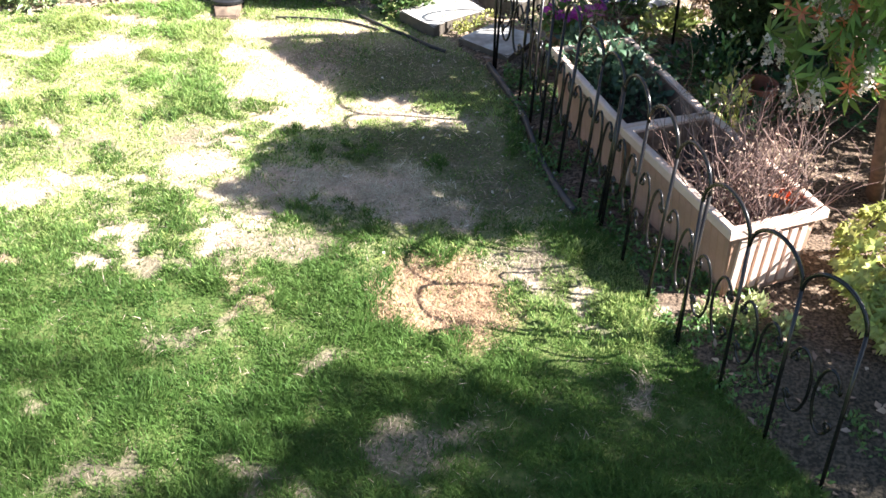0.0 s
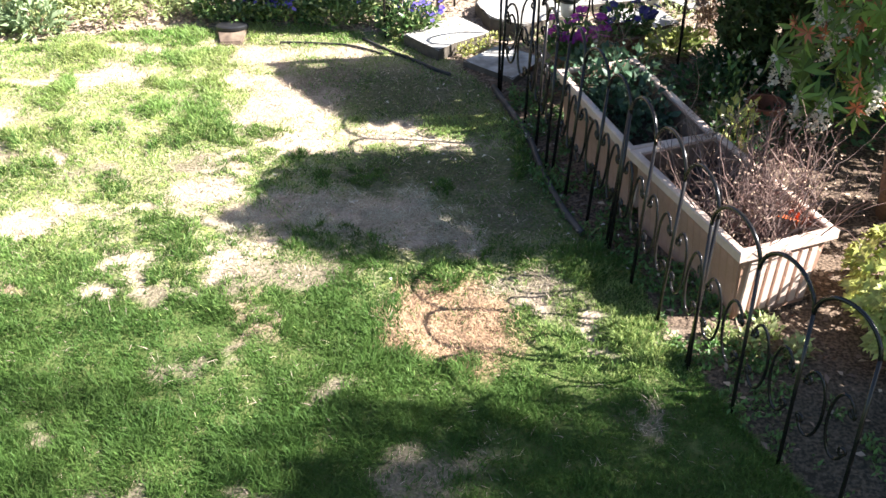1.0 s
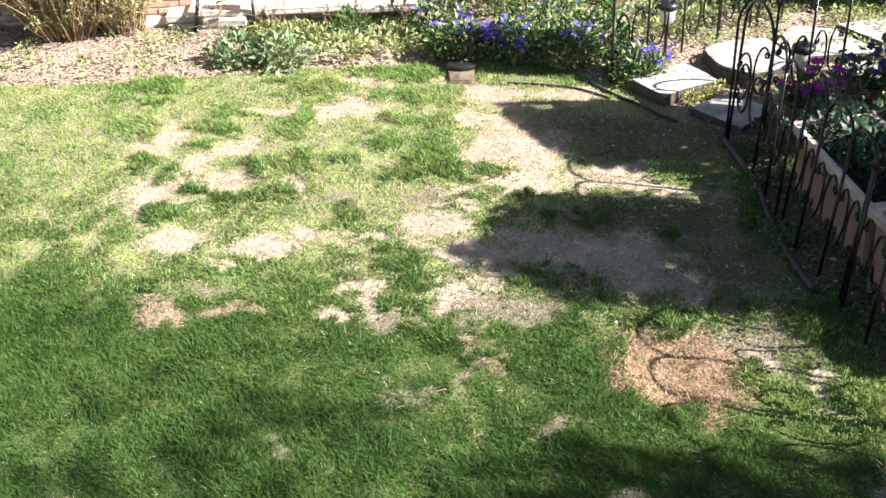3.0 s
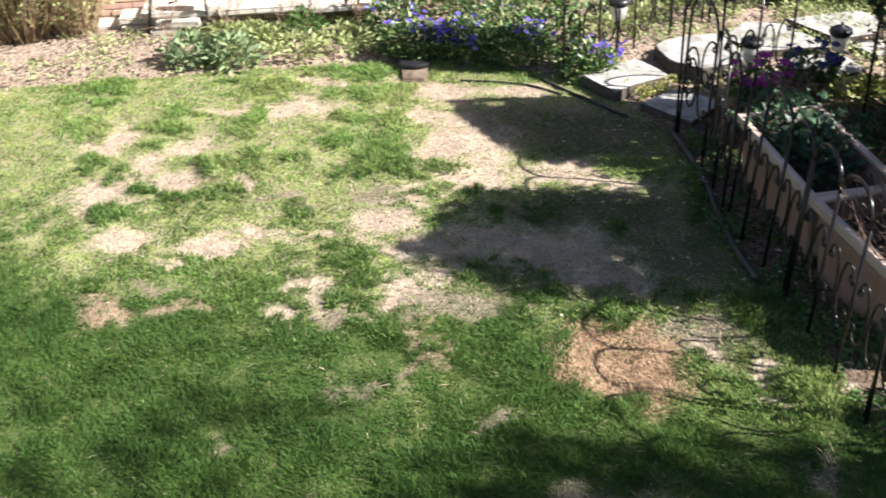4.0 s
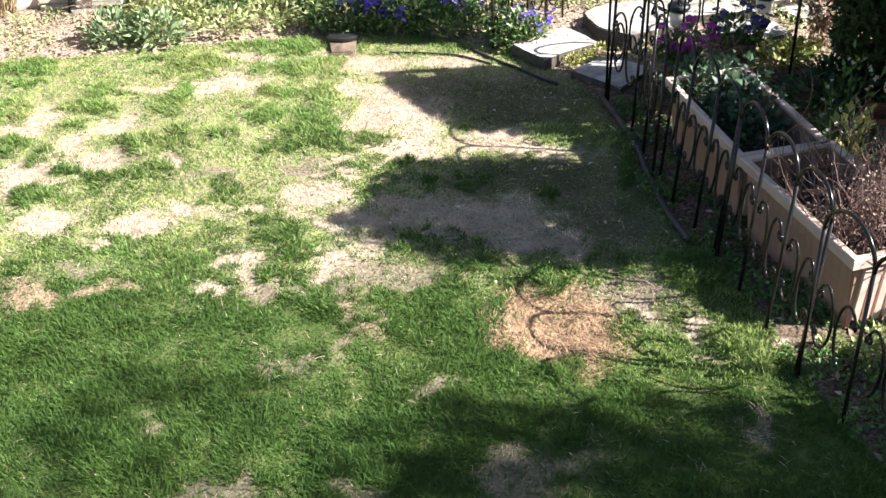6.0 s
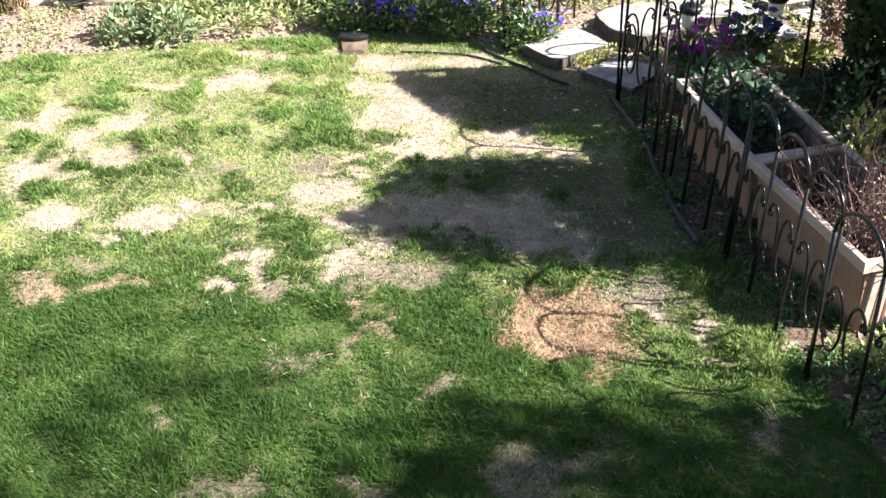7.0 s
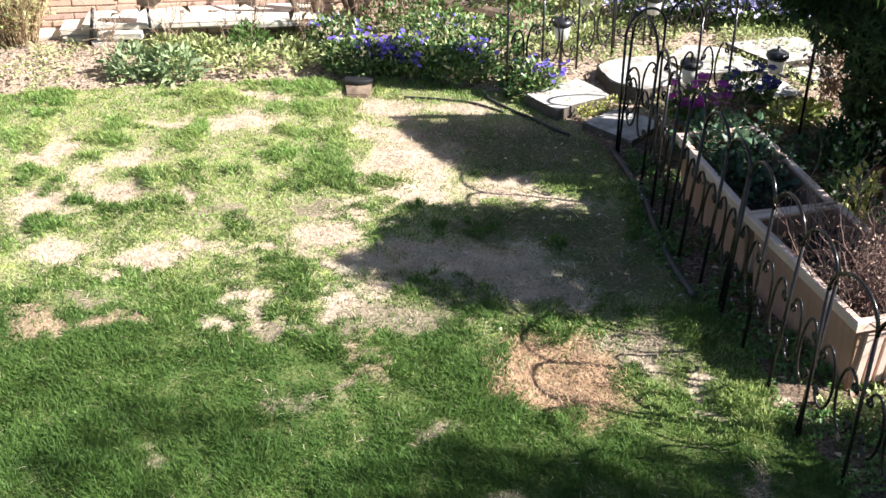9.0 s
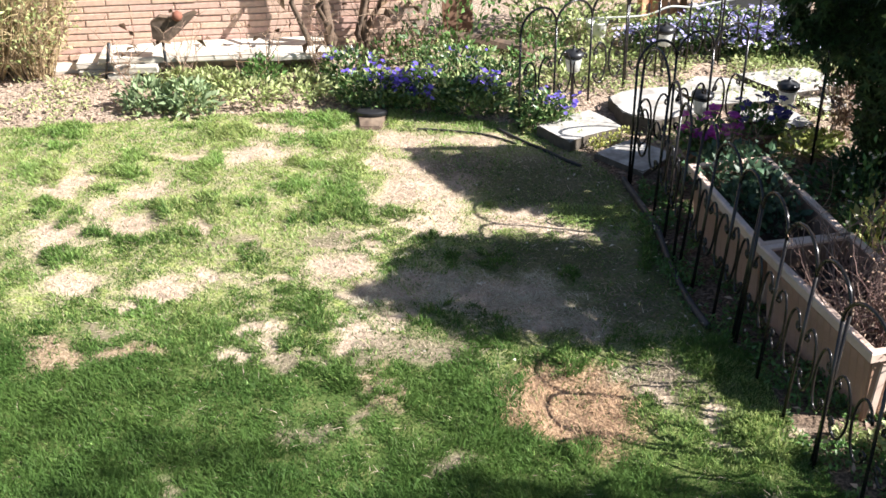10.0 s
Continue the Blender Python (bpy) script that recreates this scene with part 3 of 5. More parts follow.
ok = rng.random(60000) < worn(hx_, hy_, HAY, 0.9) * np.clip((lattice(hx_, hy_, 0.10, 57) * 0.6 + lattice(hx_ * 0.5, hy_, 0.04, 58) * 0.4 - 0.35) * 3, 0, 0.9)
hx_, hy_ = hx_[ok], hy_[ok]
blades("bleached_grass", hx_, hy_, rng.uniform(0.03, 0.07, len(hx_)), 0.0036 + 0 * hx_, rng.uniform(1.2, 1.53, len(hx_)), M_HAY,
       "bleached grey straw lying loosely over the worn ground", "dry grass")
rx_, ry_ = rng.uniform(-0.4, 0.45, 30000), rng.uniform(3.0, 3.9, 30000)
ok = rng.random(30000) < worn(rx_, ry_, RUST, 0.8) * (0.25 + 0.7 * lattice(rx_, ry_, 0.09, 44))
rx_, ry_ = rx_[ok], ry_[ok]
blades("scorched_grass", rx_, ry_, rng.uniform(0.02, 0.05, len(rx_)), 0.0030 + 0 * rx_, rng.uniform(0.8, 1.52, len(rx_)), M_RUST,
       "orange-brown scorched dead grass in a round patch", "dry grass")
# weeds in the narrow bed between edging and planters
wx_, wy_ = rng.uniform(0.35, 1.7, 60000), rng.uniform(2.3, 5.4, 60000)
wl = np.interp(wy_, SIDE_Y, SIDE_X)
ok = (wx_ > wl - 0.02) & (wx_ < wl + 0.42) & (rng.random(60000) < np.clip((lattice(wx_, wy_, 0.16, 61) * 0.6 + lattice(wx_, wy_, 0.06, 62) * 0.4 - 0.40 - 0.03 * (wy_ < 3.35)) * 3.4, 0, 0.75))
wx_, wy_ = wx_[ok], wy_[ok]
P = np.stack([wx_, wy_, ground_z(wx_, wy_) + 0.004 + 0.05 * rng.random(len(wx_)) * lattice(wx_, wy_, 0.16, 61)], 1)
v, f = leaf_mesh(P, random_ways(len(P), 0.4), random_ways(len(P), 1.2), rng.uniform(0.015, 0.035, len(P)), rng.uniform(0.008, 0.016, len(P)), 0.15, 0.2)
tagged(part_arrays("weeds", v, f, M_LEAF2), "low green weeds on the bare soil under the fence", "weeds", kind="stuff")

# pale spring growth over the far bed
bx_, by_ = rng.uniform(-4.2, 2.2, 120000), rng.uniform(5.8, 8.2, 120000)
ok = (lawn(bx_, by_) < 0.5) & (by_ > np.interp(bx_, EDGE_X, EDGE_Y) - 0.1) & (by_ < 0.2126 * bx_ + np.where(bx_ < -1.6, 7.27, 7.8))
ok &= rng.random(120000) < np.clip((lattice(bx_, by_, 0.3, 71) * 0.6 + lattice(bx_, by_, 0.1, 72) * 0.4 - 0.38) * 3.2, 0, 0.75) * np.where(bx_ < -2.6, 0.35, 1) * np.where((bx_ > -1.65) & (bx_ < -0.15), 0.3, 1)
ok &= ~((bx_ > 0.1) & (bx_ < 1.75) & (by_ > 5.6) & (by_ < 7.02) & (rng.random(120000) < 0.6))
ok &= ~((bx_ > 0.95) & (by_ < 6.3) & (rng.random(120000) < 0.75))
bx_, by_ = bx_[ok], by_[ok]
P = np.stack([bx_, by_, ground_z(bx_, by_) + 0.004 + 0.07 * rng.random(len(bx_)) * lattice(bx_, by_, 0.3, 71)], 1)
v, f = leaf_mesh(P, random_ways(len(P), 0.5), random_ways(len(P), 1.2), rng.uniform(0.02, 0.045, len(P)), rng.uniform(0.008, 0.018, len(P)), 0.15, 0.2)
tagged(part_arrays("bed_growth", v, f, M_PALE), "pale yellow-green low growth covering the flower bed", "ground cover", kind="stuff")


# ---- wire fence ----
FENCE_H, ROD_R = 0.66, 0.0074


def curl(cx, cz, r, a0, turns, side):
    """A small spiral that winds inwards."""
    n = 9
    return [(cx + side * r * (1 - 0.55 * k / n) * math.cos(radians(a0 + turns * k / n)), 0, cz + r * (1 - 0.55 * k / n) * math.sin(radians(a0 + turns * k / n))) for k in range(n + 1)]


def scroll_mesh(width, side):
    """A C-shaped scroll that bulges away from its rod, both ends curled; side: -1 or 1."""
    half, top, low = width * 0.46, 0.47, 0.21
    mid = (top + low) / 2
    body = [(half * 0.58 + half * 0.42 * math.sin(radians(a)), 0, mid + (top - mid) * math.cos(radians(a))) for a in range(-62, 243, 15)]
    pts = curl(0.036, top - 0.052, 0.019, 70, -300, 1)[::-1] + body + curl(0.036, low + 0.052, 0.019, -70, 300, 1)
    bm = bmesh.new()
    tube(bm, [(p[0] * side, p[1], p[2]) for p in pts], 0.0057, 6)
    me = bpy.data.meshes.new("scroll")
    bm.to_mesh(me)
    bm.free()
    me.materials.append(M_IRON)
    me.polygons.foreach_set("use_smooth", [True] * len(me.polygons))
    return me


def rod_mesh():
    bm = bmesh.new()
    tube(bm, [(0, 0, -0.05), (0, 0, FENCE_H)], ROD_R, 8)
    me = bpy.data.meshes.new("rod")
    bm.to_mesh(me)
    bm.free()
    me.materials.append(M_IRON)
    me.polygons.foreach_set("use_smooth", [True] * len(me.polygons))
    return me


ROD = rod_mesh()
SCROLL_L, SCROLL_R = scroll_mesh(0.26, -1), scroll_mesh(0.26, 1)


def fence_panel(rods, lean=0.0, state="stuck in the soil beside the lawn", sunk=0.0):
    """A panel of arches through the foot points of its rods; lean: degrees it leans towards the lawn."""
    a, b = Vector((*rods[0], 0)), Vector((*rods[-1], 0))
    yaw = math.degrees(math.atan2(b.y - a.y, b.x - a.x))
    home = pose(a.x, a.y, -sunk, 0, 0, yaw) @ pose(0, 0, 0, lean, 0, 0)
    base = thing("garden_fence_panel", home, "black wire fence panel with scrolls, " + state, "garden fence", "black wire fence panels")
    inv = home.inverted()
    feet = [inv @ Vector((*r, -sunk)) for r in rods]
    for i, f in enumerate(feet):
        rod = new("rod", ROD)
        rod.parent, rod.location = base, f
        for me, ok in ((SCROLL_L, i > 0), (SCROLL_R, i < len(feet) - 1)):
            if ok:
                s = new("scroll", me)
                nb = feet[i + 1] if me is SCROLL_R else feet[i - 1]
                way = (nb - f) if me is SCROLL_R else (f - nb)
                s.parent, s.location = base, f
                s.rotation_euler = (0, 0, math.atan2(way.y, way.x))
                s.scale = (way.length / 0.26, 1, 1)
    for p, q in zip(feet, feet[1:]):
        bm, d = bmesh.new(), q - p
        pts = [p + d * (0.5 - 0.5 * math.cos(radians(t))) + Vector((0, 0, FENCE_H + d.length * 0.46 * math.sin(radians(t)) - 0.006)) for t in range(0, 181, 12)]
        tube(bm, pts, ROD_R, 8)
        part("arch", bm, M_IRON, base, smooth=True)
    return base


RUNS = [
    ([(1.25, 2.43), (1.12, 2.65), (1.01, 2.88), (0.908, 3.137)], 0, "in front of the planter"),
    ([(0.902, 3.155), (0.835, 3.41), (0.77, 3.67), (0.712, 3.92)], 3, "beside the near planter"),
    ([(0.70, 3.94), (0.64, 4.14), (0.565, 4.37), (0.525, 4.60)], 4, "leaning towards the lawn edge"),
    ([(0.49, 4.60), (0.46, 4.82), (0.42, 5.07), (0.31, 5.42)], 2, "beside the far planter"),
    ([(0.30, 5.43), (0.51, 5.60), (0.72, 5.77), (0.92, 5.93)], 0, "closing the bed behind the planters"),
    ([(-0.34, 6.09), (-0.14, 6.30), (0.07, 6.47), (0.29, 6.71)], 0, "along the periwinkle bed"),
    ([(0.30, 6.73), (0.50, 6.90), (0.71, 7.06), (0.92, 7.20)], 0, "behind the flagstone path"),
    ([(0.94, 7.21), (1.18, 7.26), (1.42, 7.30), (1.66, 7.33)], 0, "behind the flagstone path"),
    ([(1.30, 5.66), (1.36, 5.90), (1.41, 6.14), (1.47, 6.38)], 0, "under the dark evergreen"),
]
for rods, lean, state in RUNS:
    fence_panel(rods, lean, state, 0.07 if rods[0][1] > 6 else 0.0)

# ---- planters ----


def planter(a, ang, length, width, height, label):
    """A long plastic trough, its near front corner at a, running ang degrees; local x along it, y towards its back."""
    base = thing("planter_box", pose(a[0], a[1], 0, 0, 0, ang), label, "planter", "tan trough planters")
    t, tap = 0.018, 0.03

    def shell(lo_in, hi_in, z0, z1):
        return [(lo_in, lo_in, z0), (length - lo_in, lo_in, z0), (length - lo_in, width - lo_in, z0), (lo_in, width - lo_in, z0)], [(hi_in, hi_in, z1), (length - hi_in, hi_in, z1), (length - hi_in, width - hi_in, z1), (hi_in, width - hi_in, z1)]

    bm = bmesh.new()
    lo, hi = shell(tap + 0.02, 0.022, 0.0, height - 0.012)
    lo2, hi2 = shell(tap + 0.02 + t, 0.022 + t, 0.03, height - 0.012)
    V = [[bm.verts.new(p) for p in ring] for ring in (lo, hi, hi2, lo2)]
    for r0, r1 in zip(V, V[1:]):
        for k in range(4):
            bm.faces.new((r0[k], r0[(k + 1) % 4], r1[(k + 1) % 4], r1[k]))
    bm.faces.new(V[0][::-1])
    bm.faces.new(V[3])
    bmesh.ops.bevel(bm, geom=[e for e in bm.edges if abs(e.verts[0].co.z - e.verts[1].co.z) > 0.1], offset=0.008, segments=2, affect="EDGES")
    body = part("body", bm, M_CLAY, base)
    body.data.materials.append(M_SHADED_INSIDE)
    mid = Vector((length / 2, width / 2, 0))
    # inner walls get a darker plastic, with the shade inside put into its colour
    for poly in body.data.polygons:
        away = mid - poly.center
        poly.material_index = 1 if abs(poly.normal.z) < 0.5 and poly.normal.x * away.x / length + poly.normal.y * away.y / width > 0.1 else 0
    bm = bmesh.new()   # the rolled rim: a square ring with a rounded outer lip
    prof = [(0.034, height - 0.010), (0.034, height - 0.002), (0.028, height + 0.002), (0.006, height + 0.002), (0.0, height - 0.004), (0.0, height - 0.040), (0.004, height - 0.044), (0.020, height - 0.044)]
    rings = [[bm.verts.new(p) for p in ((d, d, z), (length - d, d, z), (length - d, width - d, z), (d, width - d, z))] for d, z in prof]
    for r0, r1 in zip(rings, rings[1:] + rings[:1]):
        for k in range(4):
            bm.faces.new((r0[k], r0[(k + 1) % 4], r1[(k + 1) % 4], r1[k]))
    bmesh.ops.recalc_face_normals(bm, faces=bm.faces)
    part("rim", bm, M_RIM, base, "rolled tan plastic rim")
    bm = bmesh.new()
    n = 14
    grid = [[bm.verts.new((0.05 + (length - 0.1) * i / (2 * n), 0.05 + (width - 0.1) * j / n, height - 0.105 + random.uniform(-0.014, 0.014))) for j in range(n + 1)] for i in range(2 * n + 1)]
    for i in range(2 * n):
        for j in range(n):
            bm.faces.new((grid[i][j], grid[i + 1][j], grid[i + 1][j + 1], grid[i][j + 1]))
    part("soil", bm, M_SOIL, base, "dark dry potting soil")
    # raised ribs that follow the slope of the walls
    rise = (0.05 - 0.022) / (height - 0.012)
    z0, z1 = 0.03, height - 0.07

    def rib_mesh(w, p, m):
        bm = bmesh.new()
        pts = []
        for z in (z0, z1):
            n = rise * z
            pts += [(-w, -n + 0.004, z), (w, -n + 0.004, z), (w * 0.92, -n - p, z), (-w * 0.92, -n - p, z)]
        V = [bm.verts.new(q) for q in pts]
        for q in ((0, 1, 2, 3), (7, 6, 5, 4), (0, 4, 5, 1), (1, 5, 6, 2), (2, 6, 7, 3), (3, 7, 4, 0)):
            bm.faces.new([V[k] for k in q])
        bmesh.ops.recalc_face_normals(bm, faces=bm.faces)
        return part("rib", bm, m, base)

    # end ribs take the paler rim plastic to stand in for sun on them
    lit_end_rib, side_rib = rib_mesh(0.0155, 0.011, M_RIM), rib_mesh(0.022, 0.0012, M_CLAY)
    spots = []
    count = int(round((width - 0.17) / 0.047)) + 1
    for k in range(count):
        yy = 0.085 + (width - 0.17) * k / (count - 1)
        spots += [(lit_end_rib, pose(0.05, yy, 0, 0, 0, -90)), (lit_end_rib, pose(length - 0.05, yy, 0, 0, 0, 90))]
    count = int(round((length - 0.17) / 0.047)) + 1
    for k in range(count):
        xx = 0.085 + (length - 0.17) * k / (count - 1)
        spots += [(side_rib, pose(xx, 0.05, 0)), (side_rib, pose(xx, width - 0.05, 0, 0, 0, 180))]
    used = set()
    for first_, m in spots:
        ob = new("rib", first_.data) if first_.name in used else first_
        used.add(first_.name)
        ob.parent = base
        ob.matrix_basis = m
    return base


PH = 0.36
near_box = planter((0.798, 4.145), -68.3, 0.829, 0.446, PH, "tan ribbed plastic trough planter full of dead brown stems")
planter((0.545, 4.93), -72.1, 0.822, 0.43, PH, "tan ribbed plastic trough planter with leafy green plants")


def dead_plant(home, length, width, n, label):
    """A thicket of dry branching stems in a planter, in the planter's own plan."""
    base = thing("dead_plant", home, label, "dead plant")
    r = random.Random(5)
    bm, tips = bmesh.new(), []

    def stem(p, way, long, rad, depth):
        pts, d = [p], Vector(way)
        for _ in range(4):
            d = (d + Vector((r.gauss(0, 0.16), r.gauss(0, 0.16), r.gauss(0.03, 0.12)))).normalized()
            pts.append(pts[-1] + d * long / 4)
        tube(bm, pts, rad, 4, rad * 0.55)
        if depth:
            for _ in range(r.choice((1, 2, 2, 3))):
                k = r.choice((2, 3, 4))
                w = (d + Vector((r.gauss(0, 0.6), r.gauss(0, 0.6), r.gauss(0.25, 0.35)))).normalized()
                stem(pts[k], w, long * r.uniform(0.35, 0.6), rad * 0.6, depth - 1)
        else:
            tips.append(pts[-1])

    for _ in range(n):
        u, v = r.uniform(0.35, 0.93) ** 0.9, r.uniform(0.12, 0.9)
        p = Vector((u * length, v * width, PH - 0.11))
        way = Vector((r.gauss(0.0, 0.36), r.gauss(0.2, 0.36), 1)).normalized()
        stem(p, way, r.uniform(0.16, 0.4), r.uniform(0.0022, 0.0038), 2)
    tagged(part("twig_thicket", bm, M_STEM, base, "dry reddish brown stems"), kind="stuff")
    t = np.array([tuple(p) for p in tips])
    foliage("withered_leaves", t, base, M_TWIG, 0.011, 0.007)
    return base


dead_plant(pose(0.798, 4.145, 0, 0, 0, -68.3), 0.829, 0.446, 165, "dead brown branching stems standing in the planter soil")

litter = thing("planter_litter", pose(0.798, 4.145, 0, 0, 0, -68.3), "pale dried leaves lying on the planter soil", "leaf litter", kind="stuff")
pl = np.stack([rng.uniform(0.3, 0.79, 420), rng.uniform(0.06, 0.40, 420), rng.uniform(PH - 0.105, PH - 0.08, 420)], 1)
foliage("dried_leaves", pl, litter, M_LITTER, 0.035, 0.02, lift=0)
shard = thing("orange_leaf", pose(0.798, 4.145, 0, 0, 0, -68.3) @ pose(0.68, 0.37, PH - 0.07, 0, 0, 25), "bright orange curled leaf lying in the planter", "leaf")
v, f = leaf_mesh(np.array([[0, 0, 0], [0.01, 0.03, 0.0]]), np.array([[-0.8, 0.2, 0.9], [-0.4, -0.5, 0.6]]), np.array([[0.2, 1, 0.4], [0.3, 0.5, 1]]), 0.13, 0.085, 0.2, 0.3)
part_arrays("blade", v, f, M_ORANGE, shard)


def leafy_clump(name, centre, radii, n, material, length, width, label, category="plant", shell=0.5, lift=0.5, group="", stems=0):
    """A low plant: leaves round a centre on the ground, and a few stalks."""
    base = thing(name, pose(*centre), label, category, group)
    p = blob(n, (0, 0, radii[2] * 0.45), (radii[0], radii[1], radii[2] * 0.75), shell)
    p[:, 2] = np.abs(p[:, 2])
    p[:, :2] *= (0.8 + 0.4 * rng.random((n, 1)))
    foliage("leaves", p, base, material, length, width, lift=lift, outward=(0, 0, -0.02))
    if stems:
        bm = bmesh.new()
        for q in p[:: max(1, n // stems)]:
            tube(bm, [(q[0] * 0.3, q[1] * 0.3, -0.01), (q[0] * 0.75, q[1] * 0.75, q[2] * 0.6), tuple(q)], 0.0022, 4, 0.0012)
        tagged(part("stalk_tangle", bm, material, base), kind="stuff")
    return base


sprig = leafy_clump("flowering_sprig", (1.27, 4.38, 0.02), (0.10, 0.08, 0.62), 190, M_LEAF2, 0.034, 0.016, "tall green sprig with white blossoms behind the planter", "plant", stems=12)
v, f = leaf_mesh(blob(34, (0, 0, 0.5), (0.11, 0.09, 0.2), 0.8), random_ways(34, 0.6), random_ways(34, 1.0), 0.022, 0.02)
part_arrays("blossoms", v, f, M_CREAM, sprig, "small white blossoms")


# green plants in the far planter, and the bed behind
H_FAR = pose(0.545, 4.93, 0, 0, 0, -72.1)
for u, v_, s in ((0.05, 0.12, 0.14), (0.06, 0.33, 0.16), (0.2, 0.2, 0.14), (0.3, 0.33, 0.13), (0.38, 0.13, 0.12), (0.5, 0.24, 0.11), (0.02, 0.22, 0.15)):
    q = H_FAR @ Vector((u, v_, PH - 0.11))
    leafy_clump("leafy_plant", q, (s * 1.1, s * 1.1, s * 1.0), 150, M_BLUE_LEAF, 0.04, 0.028, "dark blue-green broad-leaved plant growing in the planter", stems=14)
for cx, cy, s, k in ((1.42, 4.8, 0.2, 0), (1.75, 5.2, 0.3, 0), (1.35, 5.25, 0.22, 0), (1.55, 5.5, 0.18, 0), (2.0, 5.0, 0.3, 0), (2.25, 5.45, 0.3, 0), (1.26, 5.88, 0.15, 1), (1.4, 5.94, 0.14, 1)):
    leafy_clump("ground_cover", (cx, cy, 0.02), (s, s, (0.13, 0.06)[k]), (420, 150)[k], (M_LEAF, M_TRAIL)[k], 0.05, 0.024,
                ("dark green low ground cover on shaded soil", "yellow-green low ground cover in a sun fleck")[k], "ground cover", group="ground cover behind the planters")
q = near_box.matrix_basis @ Vector((0.02, 0.525, 0.0))
leafy_clump("leafy_sprig", (q.x, q.y, 0.02), (0.09, 0.08, 0.46), 90, M_YELLOW, 0.05, 0.03, "bright green young leafy shoot behind the planter", stems=12)

# ---- flagstones ----


def slab(corners, top, thick, label, edge=True, name="flagstone"):
    base = thing(name, pose(0, 0, 0), label, "stepping stone", "flagstones of the path")
    bm = bmesh.new()
    n = len(corners)
    c = sum((Vector((*p, 0)) for p in corners), Vector()) / n
    rim = []
    for i in range(n):
        a, b = Vector((*corners[i], 0)), Vector((*corners[(i + 1) % n], 0))
        for k in range(5):
            p = a + (b - a) * k / 5
            p += (c - p) * random.uniform(0, 0.05)
            rim.append(p)
    upper = [bm.verts.new((p.x, p.y, top)) for p in rim]
    lower = [bm.verts.new((p.x, p.y, top - thick)) for p in rim]
    face = bm.faces.new(upper)
    m = len(rim)
    for i in range(m):
        bm.faces.new((lower[i], lower[(i + 1) % m], upper[(i + 1) % m], upper[i]))
    bm.faces.new(lower[::-1])
    bmesh.ops.bevel(bm, geom=list(face.edges), offset=0.007, segments=2, affect="EDGES")
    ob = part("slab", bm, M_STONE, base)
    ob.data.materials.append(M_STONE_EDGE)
    # sides are brown edge stone, darkened further for the shade on the risers
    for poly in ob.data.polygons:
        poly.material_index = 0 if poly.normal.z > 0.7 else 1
    return base


slab([(-0.23, 6.00), (-0.03, 5.78), (0.06, 5.87), (0.29, 6.03), (0.08, 6.27)], 0.068, 0.09, "grey flagstone lying tilted at the lawn corner")
slab([(0.11, 5.73), (0.38, 5.49), (0.56, 5.75), (0.34, 5.95)], 0.03, 0.07, "shaded grey flagstone beside the fence")
slab([(0.19, 6.37), (0.27, 6.15), (0.47, 6.02), (0.76, 6.20), (0.58, 6.58), (0.30, 6.50)], 0.11, 0.13, "thick grey flagstone step with brown edges")
slab([(0.61, 6.62), (0.79, 6.37), (1.25, 6.48), (1.0, 6.84), (0.76, 6.86)], 0.078, 0.11, "thick pale flagstone step in the sun")
slab([(1.02, 6.90), (1.29, 6.57), (1.72, 6.75), (1.50, 7.08)], 0.085, 0.11, "thick pale flagstone step in the sun")
slab([(1.34, 6.54), (1.50, 6.37), (1.95, 6.52), (1.84, 6.72)], 0.065, 0.09, "sunlit pale flagstone with a dark edge")
slab([(0.90, 6.26), (1.12, 6.06), (1.42, 6.20), (1.30, 6.44), (1.04, 6.40)], 0.05, 0.08, "sunlit pale flagstone on the path")

# ---- lawn edging ----


def strip(points, height, thick, label, name="lawn_edging"):
    base = thing(name, pose(0, 0, 0), label, "lawn edging")
    bm = bmesh.new()
    tube(bm, [(x, y, height) for x, y in points], thick, 8)
    bm2 = bmesh.new()
    rows = []
    for i, (x, y) in enumerate(points):
        rows.append([bm2.verts.new((x + dx, y, z)) for dx, z in ((-0.004, -0.03), (0.004, -0.03), (0.004, height), (-0.004, height))])
    for a, b in zip(rows, rows[1:]):
        for k in range(4):
            bm2.faces.new((a[k], a[(k + 1) % 4], b[(k + 1) % 4], b[k]))
    part("bead", bm, M_EDGING, base, smooth=True)
    part("wall", bm2, M_EDGING, base)
    return base


def smooth_line(points, n=8):
    """A line eased through the points."""
    out = []
    P = [points[0]] + list(points) + [points[-1]]
    for i in range(1, len(P) - 2):
        p0, p1, p2, p3 = (Vector(p) for p in P[i - 1:i + 3])
        for k in range(n):
            t = k / n
            q = 0.5 * (2 * p1 + (p2 - p0) * t + (2 * p0 - 5 * p1 + 4 * p2 - p3) * t * t + (3 * p1 - p0 - 3 * p2 + p3) * t ** 3)
            out.append(tuple(q))
    return out + [tuple(points[-1])]


strip(smooth_line([(0.27, 5.42), (0.36, 5.12), (0.43, 4.85), (0.46, 4.62), (0.50, 4.38), (0.55, 4.18), (0.605, 4.02)]), 0.022, 0.015, "black plastic lawn edging strip bent along the grass")
strip(smooth_line([(-0.47, 6.07), (-0.29, 5.89), (-0.16, 5.78), (-0.04, 5.66), (0.04, 5.60)]), 0.010, 0.0065, "loose black edging strip running to the flagstone")
strip(smooth_line([(-0.95, 6.03), (-0.74, 6.02), (-0.53, 5.98), (-0.34, 5.87)]), 0.006, 0.004, "thin dark fallen branch lying on the straw", "fallen_branch")

